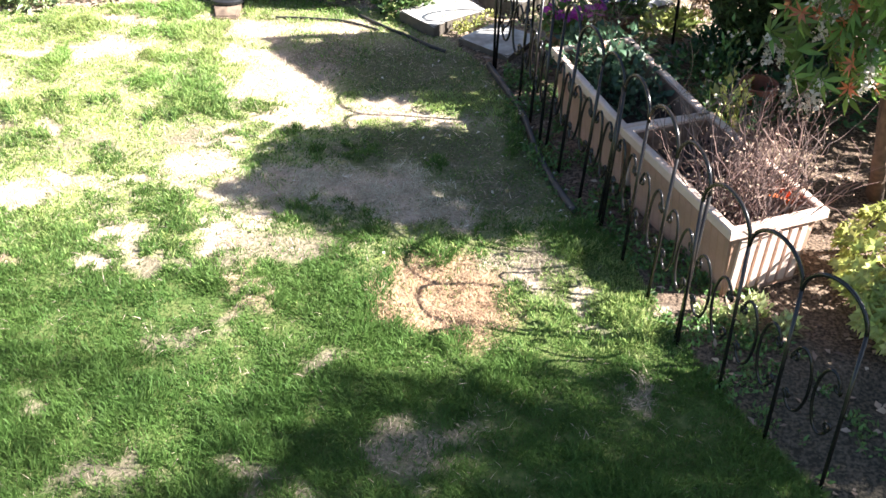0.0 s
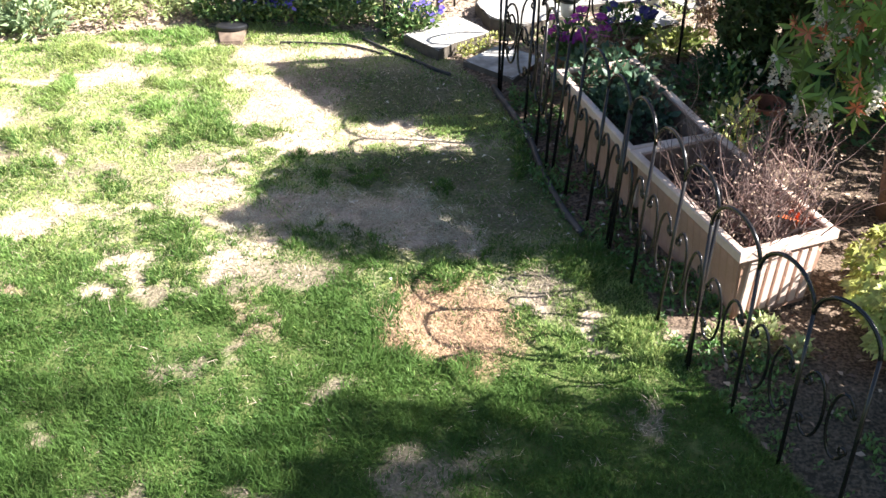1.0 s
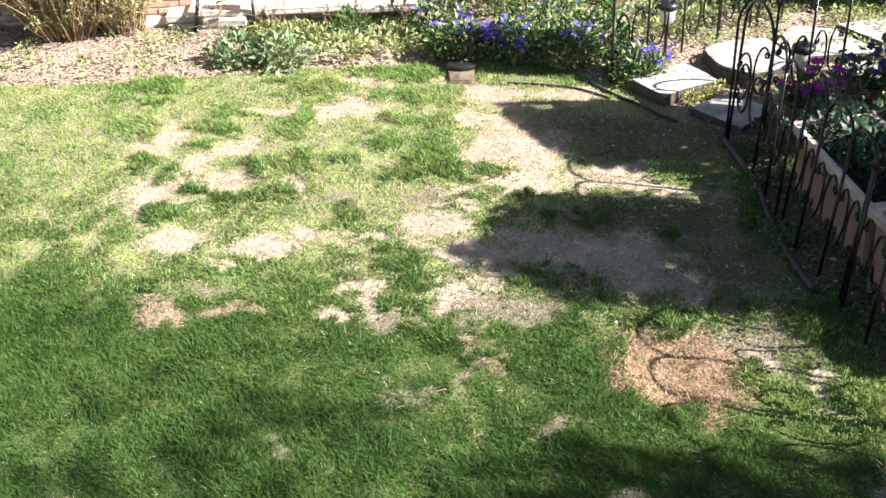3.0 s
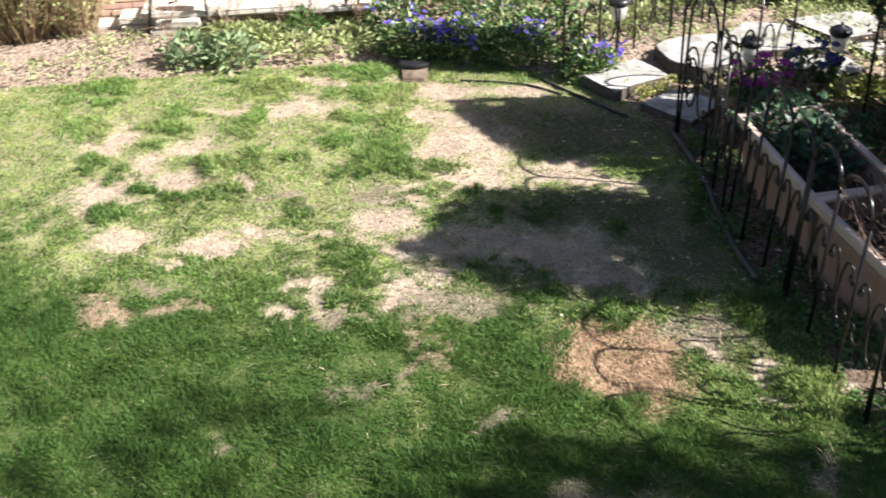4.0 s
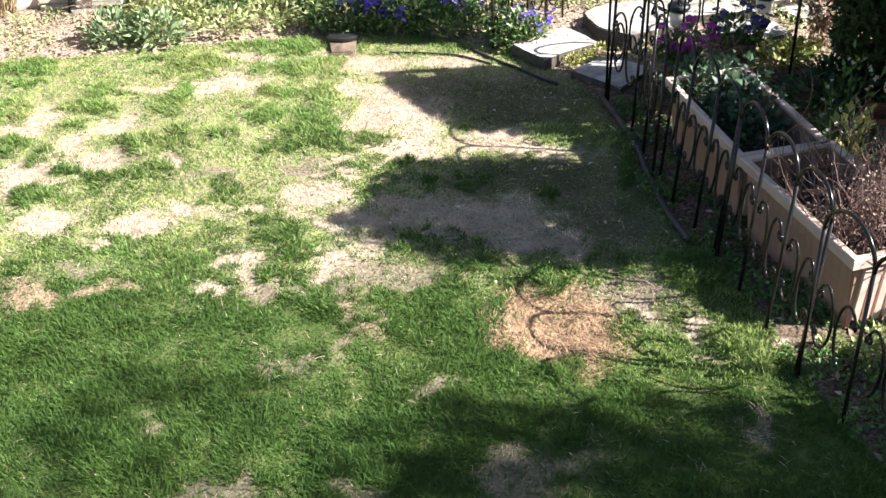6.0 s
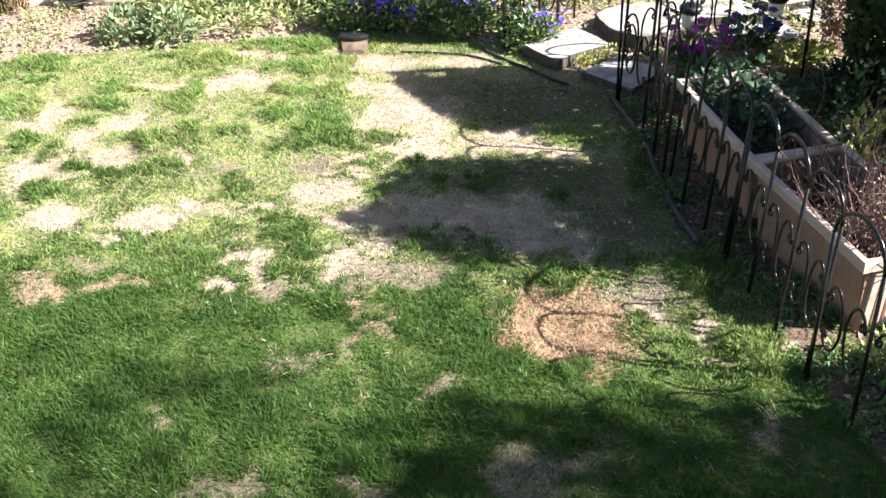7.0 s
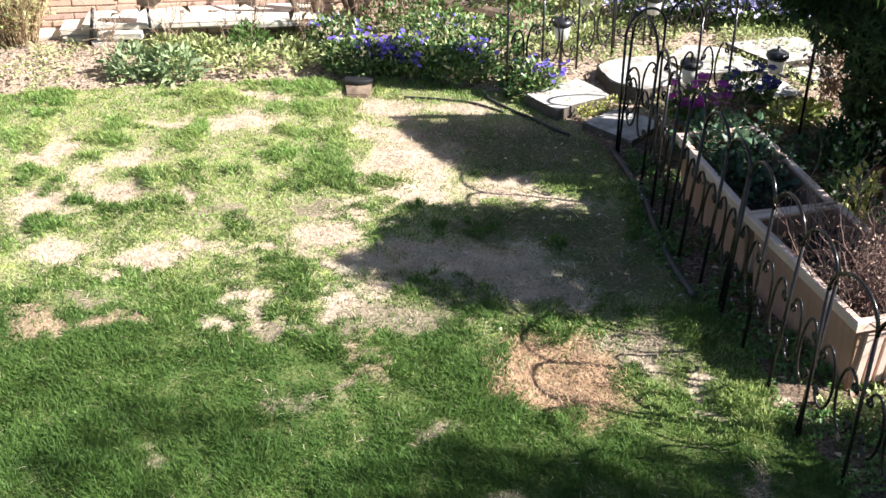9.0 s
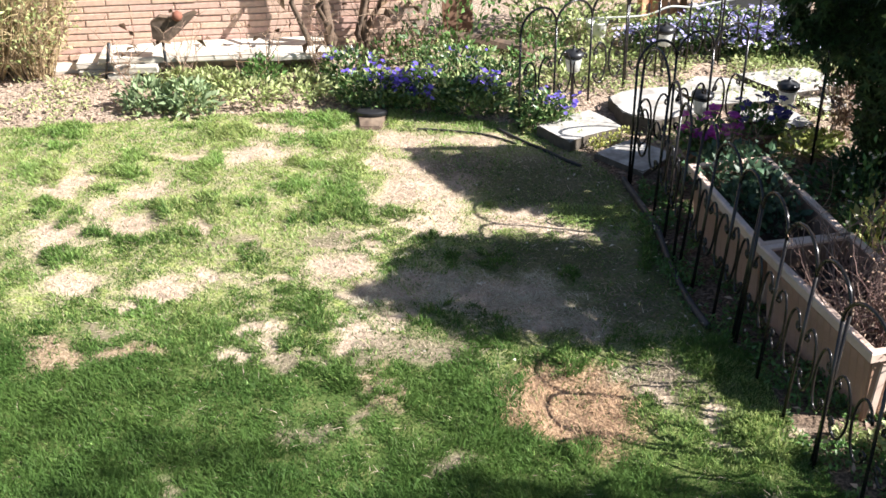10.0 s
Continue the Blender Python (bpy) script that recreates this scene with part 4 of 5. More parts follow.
# ---- drain outlet at the bed's edge ----
drain = thing("drain_outlet", pose(-1.25, 6.16, 0.0, 0, 0, 4), "black drain outlet with a brown clay apron in the grass", "drain outlet")
bm = bmesh.new()
lathe(bm, [(0.09, 0.026), (0.098, 0.03), (0.098, 0.046), (0.085, 0.052), (0.02, 0.054)], 28, Matrix.Translation((0, 0.02, 0)) @ Matrix.Diagonal((1, 0.55, 1, 1)))
part("lid", bm, M_BLACK, drain, "black plastic lid")
bm = bmesh.new()
V = [bm.verts.new(p) for p in ((-0.09, 0, 0.025), (0.09, 0, 0.025), (0.065, -0.13, 0.004), (-0.065, -0.13, 0.004), (-0.09, 0.055, -0.03), (0.09, 0.055, -0.03), (0.065, -0.14, -0.03), (-0.065, -0.14, -0.03), (-0.09, 0.055, 0.025), (0.09, 0.055, 0.025))]
for q in ((0, 3, 2, 1), (3, 7, 6, 2), (0, 8, 4, 7, 3), (1, 2, 6, 5, 9), (8, 9, 5, 4), (4, 5, 6, 7), (0, 1, 9, 8)):
    bm.faces.new([V[k] for k in q])
bmesh.ops.recalc_face_normals(bm, faces=bm.faces)
bmesh.ops.bevel(bm, geom=list(bm.edges), offset=0.008, segments=2, affect="EDGES")
part("apron", bm, M_APRON, drain, "worn brown clay apron")

# ---- solar lamps ----


def solar_lamp(x, y, h, lean=0):
    base = thing("solar_lamp", pose(x, y, 0, lean, lean, 0), "black solar path lamp with a frosted jar on a stake", "garden lamp", "solar path lamps")
    bm = bmesh.new()
    lathe(bm, [(0.004, -0.06), (0.011, 0.0), (0.011, h - 0.118), (0.024, h - 0.113)], 10)
    part("stake", bm, M_BLACK, base, smooth=True)
    bm = bmesh.new()
    lathe(bm, [(0.03, h - 0.115), (0.040, h - 0.11), (0.053, h - 0.02), (0.048, h - 0.014)], 20)
    jar = part("jar", bm, M_FROST, base, "frosted clear jar", smooth=True)
    bm = bmesh.new()
    lathe(bm, [(0.056, h - 0.018), (0.065, h - 0.012), (0.063, h + 0.006), (0.045, h + 0.018), (0.012, h + 0.026), (0.006, h + 0.04), (0.003, h + 0.042)], 20)
    cap = part("cap", bm, M_BLACK, base, smooth=True)
    bm = bmesh.new()
    lathe(bm, [(0.004, h + 0.03), (0.0085, h + 0.036), (0.0095, h + 0.043), (0.007, h + 0.05), (0.002, h + 0.053)], 10)
    part("finial", bm, M_BLACK, cap, smooth=True)
    bm = bmesh.new()
    lathe(bm, [(0.050, h - 0.028), (0.055, h - 0.026), (0.055, h - 0.021), (0.051, h - 0.019)], 20)
    part("collar", bm, M_BLACK, jar, "black ring round the jar", smooth=True)
    return base


for lx, ly, lh in ((-0.03, 6.44, 0.36), (0.70, 5.87, 0.35), (1.19, 6.02, 0.36), (0.55, 6.95, 0.36)):
    solar_lamp(lx, ly, lh)


# ---- flower pots ----
def petals(places, size, r=rng):
    """Five-petalled open flowers at places, each petal a folded leaf."""
    n = len(places)
    axis = random_ways(n, 1.6, r)
    axis /= np.linalg.norm(axis, axis=1, keepdims=True)
    u = np.cross(axis, random_ways(n, 0, r))
    u /= np.linalg.norm(u, axis=1, keepdims=True)
    w = np.cross(axis, u)
    P, W, U, S = [], [], [], []
    s = size * (0.75 + 0.5 * r.random(n))
    for k in range(5):
        a = 2 * math.pi * k / 5
        way = u * math.cos(a) + w * math.sin(a) + axis * 0.2
        P.append(places), W.append(way), U.append(axis), S.append(s)
    return leaf_mesh(np.concatenate(P), np.concatenate(W), np.concatenate(U), np.concatenate(S) * 0.55, np.concatenate(S) * 0.5, 0.05, 0.1, 0.25)


def flower_pot(x, y, r0, h, material, petal, label, count=26):
    base = thing("flower_pot", pose(x, y, 0.0), label, "flower pot", "flower pots behind the planters")
    bm = bmesh.new()
    lathe(bm, [(r0 * 0.72, 0), (r0 * 0.74, 0.004), (r0 * 0.95, h * 0.8), (r0 * 1.06, h * 0.8), (r0 * 1.1, h), (r0 * 0.98, h), (r0 * 0.9, h - 0.03), (0.02, h - 0.03)], 26)
    part("pot", bm, material, base, smooth=False)
    p = blob(170, (0, 0, h + 0.05), (r0 * 1.3, r0 * 1.3, 0.10))
    foliage("leaves", p, base, M_LEAF2, 0.045, 0.024, outward=(0, 0, h - 0.05))
    p = blob(150, (0.02, -0.02, h - 0.01), (r0 * 1.75, r0 * 1.6, 0.09), 0.8)
    foliage("trailing_leaves", p, base, M_TRAIL, 0.045, 0.022, lift=-0.2, outward=(0, 0, h + 0.05), label="yellow-green trailing leaves")
    q = blob(count, (0.01, 0, h + 0.135), (r0 * 1.5, r0 * 1.3, 0.07), 0.8)
    v, f = petals(q, 0.052)
    part_arrays("blossoms", v, f, petal, base)
    bm = bmesh.new()
    for c in q:
        tube(bm, [(c[0] * 0.2, c[1] * 0.2, h - 0.03), (c[0] * 0.7, c[1] * 0.7, h + 0.05), tuple(c)], 0.0018, 4)
    tagged(part("stalk_tangle", bm, M_LEAF2, base), kind="stuff")
    return base


flower_pot(0.70, 5.50, 0.115, 0.2, M_POTWOOD, M_PURPLE, "brown pot of magenta and purple pansies", 44)
flower_pot(1.0, 5.74, 0.11, 0.2, M_POTWOOD, M_INDIGO, "brown pot of dark indigo pansies")
pot = thing("terracotta_pot", pose(1.6, 4.95, 0), "empty terracotta pot in the shade of the shrub", "flower pot")
bm = bmesh.new()
lathe(bm, [(0.06, 0), (0.085, 0.13), (0.095, 0.13), (0.098, 0.17), (0.085, 0.17), (0.08, 0.13), (0.055, 0.02)], 24)
part("pot", bm, M_TERRA, pot, smooth=False)


# ---- flowers and plants of the far bed ----
def periwinkle(x, y, rx, ry, h, n, flowers, label, petal=M_VIOLET, size=0.032):
    base = thing("periwinkle", pose(x, y, 0.02), label, "periwinkle", "blue-flowered periwinkle clumps")
    p = blob(int(n * 1.7), (0, 0, h * 0.4), (rx, ry, h * 0.7), 0.45)
    p[:, 2] = np.abs(p[:, 2])
    foliage("leaves", p, base, M_VINCA, 0.045, 0.020, outward=(0, 0, -0.1))
    p = blob(n // 2, (0, 0, h * 0.5), (rx, ry, h * 0.75), 0.8)
    p[:, 2] = np.abs(p[:, 2])
    foliage("young_leaves", p, base, M_PALE, 0.036, 0.016, outward=(0, 0, -0.1), label="pale young leaves")
    flowers = int(flowers * 1.5)
    heads = blob(max(2, flowers // 18), (0, -ry * 0.15, h * 0.55), (rx * 0.9, ry * 0.85, h * 0.6), 0.8)
    q = heads[rng.integers(0, len(heads), flowers)] + rng.normal(0, 0.042, (flowers, 3)) * (1.3, 0.8, 0.6)
    q[:, 2] = np.abs(q[:, 2] - h * 0.5) + h * 0.62
    v, f = petals(q, size)
    part_arrays("blossoms", v, f, petal, base, "open violet-blue flowers")
    return base


periwinkle(-1.25, 6.37, 0.28, 0.16, 0.17, 620, 62, "periwinkle clump with many violet-blue flowers at the lawn edge")
periwinkle(-0.97, 6.38, 0.24, 0.18, 0.18, 520, 55, "periwinkle clump with many violet-blue flowers")
periwinkle(-1.48, 6.67, 0.2, 0.14, 0.22, 320, 26, "periwinkle clump with pale violet flowers before the wall")
periwinkle(-0.65, 6.32, 0.24, 0.17, 0.18, 520, 14, "leafy periwinkle clump with few flowers")
periwinkle(-0.50, 6.55, 0.26, 0.18, 0.2, 480, 22, "periwinkle clump with scattered violet flowers")
periwinkle(-0.21, 6.15, 0.18, 0.14, 0.16, 380, 36, "periwinkle clump with violet flowers beside the fence")
periwinkle(-0.81, 6.73, 0.3, 0.2, 0.22, 480, 12, "leafy periwinkle clump in front of the wall")
for k, (cx, cy) in enumerate(((0.55, 7.45), (0.85, 7.5), (1.15, 7.42), (1.45, 7.42), (1.75, 7.42), (0.95, 7.75), (1.3, 7.7))):
    periwinkle(cx, cy, 0.24, 0.2, 0.2, 520, 150, "periwinkle clump thick with pale violet flowers behind the path", M_LILAC, 0.027)
for cx, cy, s in ((-2.68, 6.16, 0.14), (-2.42, 6.18, 0.14)):
    leafy_clump("lambs_ear", (cx, cy, 0.02), (s * 1.25, s * 0.8, 0.14), 270, M_GREY_LEAF, 0.064, 0.024, "grey-green low perennial clump at the lawn edge", "perennial", group="grey-green clumps")
for cx, cy, s, k in ((-2.05, 6.36, 0.2, 0), (-1.75, 6.5, 0.2, 0), (-2.3, 6.52, 0.15, 0), (-2.05, 6.6, 0.13, 1), (-2.4, 6.55, 0.14, 0), (-0.1, 6.75, 0.2, 0), (0.05, 7.0, 0.22, 0), (-0.25, 7.1, 0.24, 1), (0.2, 7.3, 0.25, 0), (-2.6, 6.54, 0.11, 0), (-1.2, 7.1, 0.22, 1)):
    leafy_clump("ground_cover", (cx, cy, 0.02), (s, s * 0.8, 0.09 + 0.07 * k), 300, (M_PALE, M_LEAF2)[k], 0.042, 0.018,
                ("pale yellow-green spring growth in the bed", "fresh green spring shoots in the bed")[k], "ground cover", group="spring growth in the bed")

for cx, cy in ((0.13, 5.87), (0.2, 5.94), (0.27, 6.01)):
    leafy_clump("moss_tuft", (cx, cy, 0.0), (0.06, 0.05, 0.05), 90, M_YELLOW, 0.022, 0.012, "yellow-green moss between the flagstones", "moss", group="moss between the stones")
for cx, cy, s in ((1.06, 3.30, 0.05), (1.17, 3.26, 0.06), (1.24, 3.33, 0.06), (1.33, 3.22, 0.05)):
    leafy_clump("bed_weed", (cx, cy, 0.0), (s, s * 0.8, 0.07), 110, M_PALE, 0.035, 0.015, "yellow-green weed at the foot of the planter", "weed", group="weeds at the planter")

# bed litter: dead leaves over the beds
lx_, ly_ = rng.uniform(-4.6, 2.8, 26000), rng.uniform(2.2, 8.0, 26000)
ok = (lawn(lx_, ly_) < 0.5) & ((rng.random(26000) < 0.3) | (ly_ > 5.6)) & (lx_ < 0.5 * ly_ + 0.6) & (lx_ > -0.62 * ly_ - 0.6)
P = np.stack([lx_[ok], ly_[ok], ground_z(lx_[ok], ly_[ok]) + 0.006], 1)
v, f = leaf_mesh(P, random_ways(len(P), 0) * (1, 1, 0.25), random_ways(len(P), 2.0), rng.uniform(0.02, 0.05, len(P)), rng.uniform(0.012, 0.028, len(P)), 0.15, 0.1)
tagged(part_arrays("leaf_litter", v, f, M_LITTER), "dry brown fallen leaves strewn over the beds", "leaf litter", kind="stuff")
# fallen pale petals and leaves on the shaded lawn and under the fence
ly_ = rng.uniform(3.6, 5.5, 90)
lx_ = np.where(np.arange(90) < 45, rng.uniform(-0.8, 0.5, 90), np.interp(ly_, SIDE_Y, SIDE_X) + rng.uniform(-0.15, 0.28, 90))
P = np.stack([lx_, ly_, ground_z(lx_, ly_) + 0.03], 1)
v, f = leaf_mesh(P, random_ways(90, 0) * (1, 1, 0.2), random_ways(90, 2.0), rng.uniform(0.014, 0.032, 90), rng.uniform(0.008, 0.015, 90))
tagged(part_arrays("fallen_petals", v, f, M_CREAM), "pale fallen petals and leaves on the shaded grass", "fallen petals", kind="stuff")

# ---- shrubs and trees ----


def limbs(base, foot, tops, radius, material=M_BARK, name="trunk", bend=0.12, seed=1):
    r = random.Random(seed)
    bm = bmesh.new()
    for k, top in enumerate(tops):
        a, b = Vector(foot), Vector(top)
        pts = [a + (b - a) * t + Vector((r.gauss(0, bend), r.gauss(0, bend), 0)) * math.sin(math.pi * t) * (b - a).length * 0.35 for t in (0, 0.2, 0.4, 0.6, 0.8, 1)]
        pts[0] = a
        tube(bm, pts, radius * (1 if k == 0 else 0.6), 9, radius * 0.2)
    return part(name, bm, material, base, smooth=True)


def rosettes(places, base, name, material, per, length, width, lift, outward, label=""):
    """Whorls of long leaves, per leaves at each place, that spread round the shoot's direction."""
    n = len(places)
    axis = places - np.asarray(outward)
    axis = axis / (np.linalg.norm(axis, axis=1, keepdims=True) + 1e-6) + random_ways(n, 0.5) * 0.5
    axis /= np.linalg.norm(axis, axis=1, keepdims=True)
    u = np.cross(axis, random_ways(n))
    u /= np.linalg.norm(u, axis=1, keepdims=True)
    w = np.cross(axis, u)
    P, W, U = [], [], []
    for k in range(per):
        a = 2 * math.pi * (k + rng.random((n, 1)) * 0.5) / per
        W.append(u * np.cos(a) + w * np.sin(a) + axis * lift * rng.uniform(0.3, 1.2, (n, 1)))
        P.append(places), U.append(axis)
    m = n * per
    v, f = leaf_mesh(np.concatenate(P), np.concatenate(W), np.concatenate(U), length * rng.uniform(0.7, 1.2, m), width * rng.uniform(0.8, 1.1, m), 0.12, 0.18)
    return part_arrays(name, v, f, material, base, label)


def tufted(n, centre, radii, k, part_=0.42):
    """Places in an ellipsoid, gathered in k rounded tufts, so that its outline is uneven."""
    heads = blob(k, centre, np.asarray(radii) * 0.78, 0.55)
    return np.concatenate([blob(max(1, n // k), h_, np.asarray(radii) * part_ * rng.uniform(0.7, 1.2), 0.2) for h_ in heads])


RIM_X, RIM_Y = [-1.0, -0.55, -0.35, 0.0, 0.5], [4.1, 3.93, 3.76, 3.8, 3.85]


def pruned(p, home):
    """The places of a crown that stand clear of the gaps through which the sun reaches the lawn."""
    sx, sy = p[:, 0] + home[0] - 1.25 * p[:, 2], p[:, 1] + home[1] + 0.15 * p[:, 2]
    gap = ((sy > 4.78 + 0.05 * np.sin(sx * 31)) & (sy < np.where(sx < -0.2, 5.08, 5.02) + 0.03 * np.sin(sx * 47))) | ((sy > 5.74) & (sy < 6.02)) | ((sy > 3.2) & (sy < np.interp(sx, RIM_X, RIM_Y)))
    gap |= (sy > 4.25) & (sy < 4.81) & (sx < -0.86)
    gap |= (sy > 5.04) & (sy < 5.75) & (sx < -0.95 + 0.8 * (5.68 - sy))
    fleck = (np.hypot(sx - 0.77, sy - 4.44) < 0.13) | ((sx > 0.9) & (sx < 1.65) & (sy > 5.80) & (sy < 6.14)) | ((sx > 1.75) & (sx < 2.05) & (np.abs(sy - 4.36) < 0.04))
    return p[~(gap & (sx < 0.42)) & ~fleck]


pieris = thing("pieris_shrub", pose(2.0, 4.2, 0), "evergreen shrub with whorled leaves, red new growth and cream tassels", "shrub")
limbs(pieris, (0, 0, -0.05), [(-0.1, 0.0, 1.9), (-0.5, -0.2, 1.6), (0.3, 0.2, 1.7), (-0.3, 0.3, 1.7), (0.1, -0.3, 1.4)], 0.06, seed=2)
head = np.concatenate([tufted(800, (-0.17, -0.17, 1.54), (0.68, 0.59, 0.57), 25), blob(100, (-0.2, -0.05, 1.97), (0.34, 0.34, 0.24), 0.1), blob(330, (-0.1, -0.05, 1.5), (0.6, 0.5, 0.45), 0.1), blob(70, (-0.32, -0.14, 1.5), (0.2, 0.13, 0.16), 0.1)])
head[:, 1] -= 0.12 * (head[:, 2] - 1.54)   # the head leans forward
head = pruned(head, (2.0, 4.2))
low = np.concatenate([blob(150, (-0.08, -0.02, 0.86), (0.46, 0.34, 0.36), 0.3), blob(150, (0.0, 0.52, 1.0), (0.42, 0.33, 0.38), 0.3), blob(60, (0.25, -0.2, 0.75), (0.3, 0.3, 0.4), 0.4)])
rosettes(head, pieris, "leaves", M_PIERIS, 9, 0.095, 0.021, -0.1, (0, 0.0, 0.9))
low = pruned(low, (2.0, 4.2))
skirt = np.concatenate([low[::2], blob(46, (-0.42, -0.17, 0.88), (0.28, 0.25, 0.27), 0.5)])
rosettes(skirt, pieris, "lower_foliage", M_PIERIS, 9, 0.10, 0.023, -0.45, (0.3, 0.3, 0.7), "broad glossy leaves in whorls")
rosettes(np.concatenate([skirt[::3], head[::7]]) + (0, 0, 0.03), pieris, "new_leaves", M_NEWLEAF, 7, 0.06, 0.014, 0.8, (0, 0.1, 0.9), "orange-red young leaves")
tass = np.concatenate([skirt[1::3], head[1::40]])
P = np.repeat(tass, 60, 0)
P = P + np.stack([rng.normal(0, 0.012, len(P)), rng.normal(0, 0.012, len(P)), -rng.random(len(P)) * 0.12], 1)
foliage("flower_tassels", P, pieris, M_CREAM, 0.022, 0.016, label="drooping cream flower tassels")

yellow = thing("golden_shrub", pose(1.88, 3.40, 0), "low golden-leaved shrub on the mulch", "shrub")
limbs(yellow, (0, 0, -0.03), [(0, 0, 0.25), (-0.2, 0.05, 0.25), (0.2, 0, 0.25), (0, -0.2, 0.2)], 0.012, seed=4)
c = np.concatenate([blob(760, (0, 0, 0.2), (0.36, 0.34, 0.2), 0.6), blob(320, (-0.08, -0.25, 0.15), (0.25, 0.2, 0.15), 0.6)])
c[:, 2] = np.abs(c[:, 2])
rosettes(c, yellow, "leaves", M_YELLOW, 7, 0.04, 0.02, 0.8, (0, 0, -0.05))

yew = thing("evergreen_tree", pose(1.85, 5.8, 0), "dark dense evergreen tree behind the flower pots", "evergreen")
limbs(yew, (0.1, -0.17, -0.05), [(0.05, -0.4, 2.3), (0.35, -0.1, 1.5), (-0.3, -0.2, 1.6), (-0.1, -0.3, 1.5), (0.1, -0.4, 1.5)], 0.1, seed=6)
c = np.concatenate([tufted(760, (0.08, -0.62, 1.92), (0.32, 0.25, 0.33), 16), tufted(950, (0.03, -0.65, 1.5), (0.44, 0.25, 0.44), 19), blob(70, (0.03, -0.68, 1.5), (0.5, 0.25, 0.5), 0.6),
                    blob(380, (0.1, 0.1, 2.4), (0.34, 0.09, 0.36), 0.2), blob(230, (0.0, -0.9, 1.62), (0.32, 0.12, 0.3), 0.2), tufted(700, (-0.35, -0.45, 1.5), (0.3, 0.22, 0.5), 12),
                    blob(600, (-0.44, -0.12, 0.86), (0.22, 0.2, 0.36), 0.15), blob(900, (0.03, -0.16, 0.72), (0.28, 0.24, 0.6), 0.15), blob(600, (0.22, -0.1, 0.6), (0.3, 0.28, 0.52), 0.15), blob(300, (0.4, -0.1, 0.55), (0.4, 0.35, 0.5), 0.3), blob(900, (-0.22, -0.29, 0.55), (0.18, 0.12, 0.65), 0.15), tufted(560, (-0.64, -0.3, 1.08), (0.26, 0.12, 0.34), 11), blob(500, (-0.2, -0.25, 1.0), (0.3, 0.14, 0.45), 0.15), tufted(420, (0.0, -0.12, 0.42), (0.24, 0.2, 0.34), 8)])
bm = bmesh.new()   # bare lower shoots
shoot = random.Random(14)
for _ in range(8):
    a, s = shoot.uniform(0, 6.28), shoot.uniform(0.05, 0.55)
    p0 = Vector((math.cos(a) * s * 0.5, math.sin(a) * s * 0.5 - 0.1, -0.03))
    p1 = Vector((math.cos(a) * s + shoot.gauss(0, 0.06), math.sin(a) * s - 0.1, shoot.uniform(0.3, 1.2)))
    tube(bm, [p0, (p0 + p1) / 2 + Vector((shoot.gauss(0, 0.03), shoot.gauss(0, 0.03), 0)), p1], 0.006, 5, 0.003)
for _ in range(5):
    p0 = Vector((shoot.uniform(-0.2, 0.3), shoot.uniform(0.02, 0.4), -0.03))
    p1 = p0 + Vector((shoot.gauss(0, 0.08), shoot.gauss(0, 0.05), shoot.uniform(0.8, 1.65)))
    tube(bm, [p0, (p0 + p1) / 2 + Vector((shoot.gauss(0, 0.03), shoot.gauss(0, 0.02), 0)), p1], 0.008, 5, 0.003)
tagged(part("shoot_thicket", bm, M_BARK, yew), kind="stuff")
rosettes(pruned(c, (1.85, 5.8)), yew, "leaves", M_YEW, 7, 0.05, 0.019, 0.6, (0, 0, 0.6))
# unseen shrubs and trees, placed so that their shade falls across lawn and bed
hedge = thing("laurel_shrub", pose(3.1, 2.3, 0), "unseen leafy laurel shrub added beside the bed for its shade", "shrub")
limbs(hedge, (0, 0, -0.05), [(0, 0, 1.4), (-0.3, 0.2, 1.2), (0.3, -0.2, 1.2), (0.1, 0.3, 1.2)], 0.05, seed=8)
c = np.concatenate([blob(900, (0.0, 0.0, 0.95), (0.65, 0.5, 0.8), 0.35), blob(420, (-0.55, 0.38, 0.75), (0.36, 0.3, 0.55), 0.3), blob(560, (-0.7, 0.6, 0.65), (0.45, 0.27, 0.45), 0.3), blob(380, (-0.25, 0.68, 0.55), (0.4, 0.25, 0.42), 0.3)])
foliage("leaves", c, hedge, M_LEAF, 0.12, 0.06, outward=(0, 0, 0.8))
rhodo = thing("rhododendron", pose(2.95, 4.98, 0), "unseen broad rhododendron added beside the bed for its shade", "shrub")
limbs(rhodo, (0, 0, -0.05), [(0, 0, 1.3), (-0.4, 0.2, 1.1), (0.3, -0.3, 1.1), (0.1, 0.4, 1.1)], 0.05, seed=18)
rosettes(pruned(blob(520, (0.0, 0.0, 0.75), (0.6, 0.52, 0.72), 0.3), (2.95, 4.98)), rhodo, "leaves", M_LEAF, 8, 0.13, 0.04, 0.35, (0, 0, 0.4))
azalea = thing("azalea_shrub", pose(3.05, 4.12, 0), "unseen low rounded azalea added beside the bed for its shade", "shrub")
limbs(azalea, (0, 0, -0.05), [(0, 0, 0.8), (-0.3, 0.1, 0.7), (0.3, -0.1, 0.7), (0.1, 0.25, 0.7)], 0.03, seed=28)
foliage("leaves", pruned(blob(1500, (0, 0, 0.55), (0.55, 0.36, 0.52), 0.25), (3.05, 4.12)), azalea, M_LEAF, 0.07, 0.035, outward=(0, 0, 0.3))
yew2 = thing("evergreen_tree", pose(2.85, 5.48, 0), "unseen dark evergreen tree added beside the bed for its shade", "evergreen")
limbs(yew2, (0, 0, -0.05), [(0, -0.1, 2.3), (0.3, 0.1, 1.6), (-0.3, 0.0, 1.6)], 0.05, seed=16)
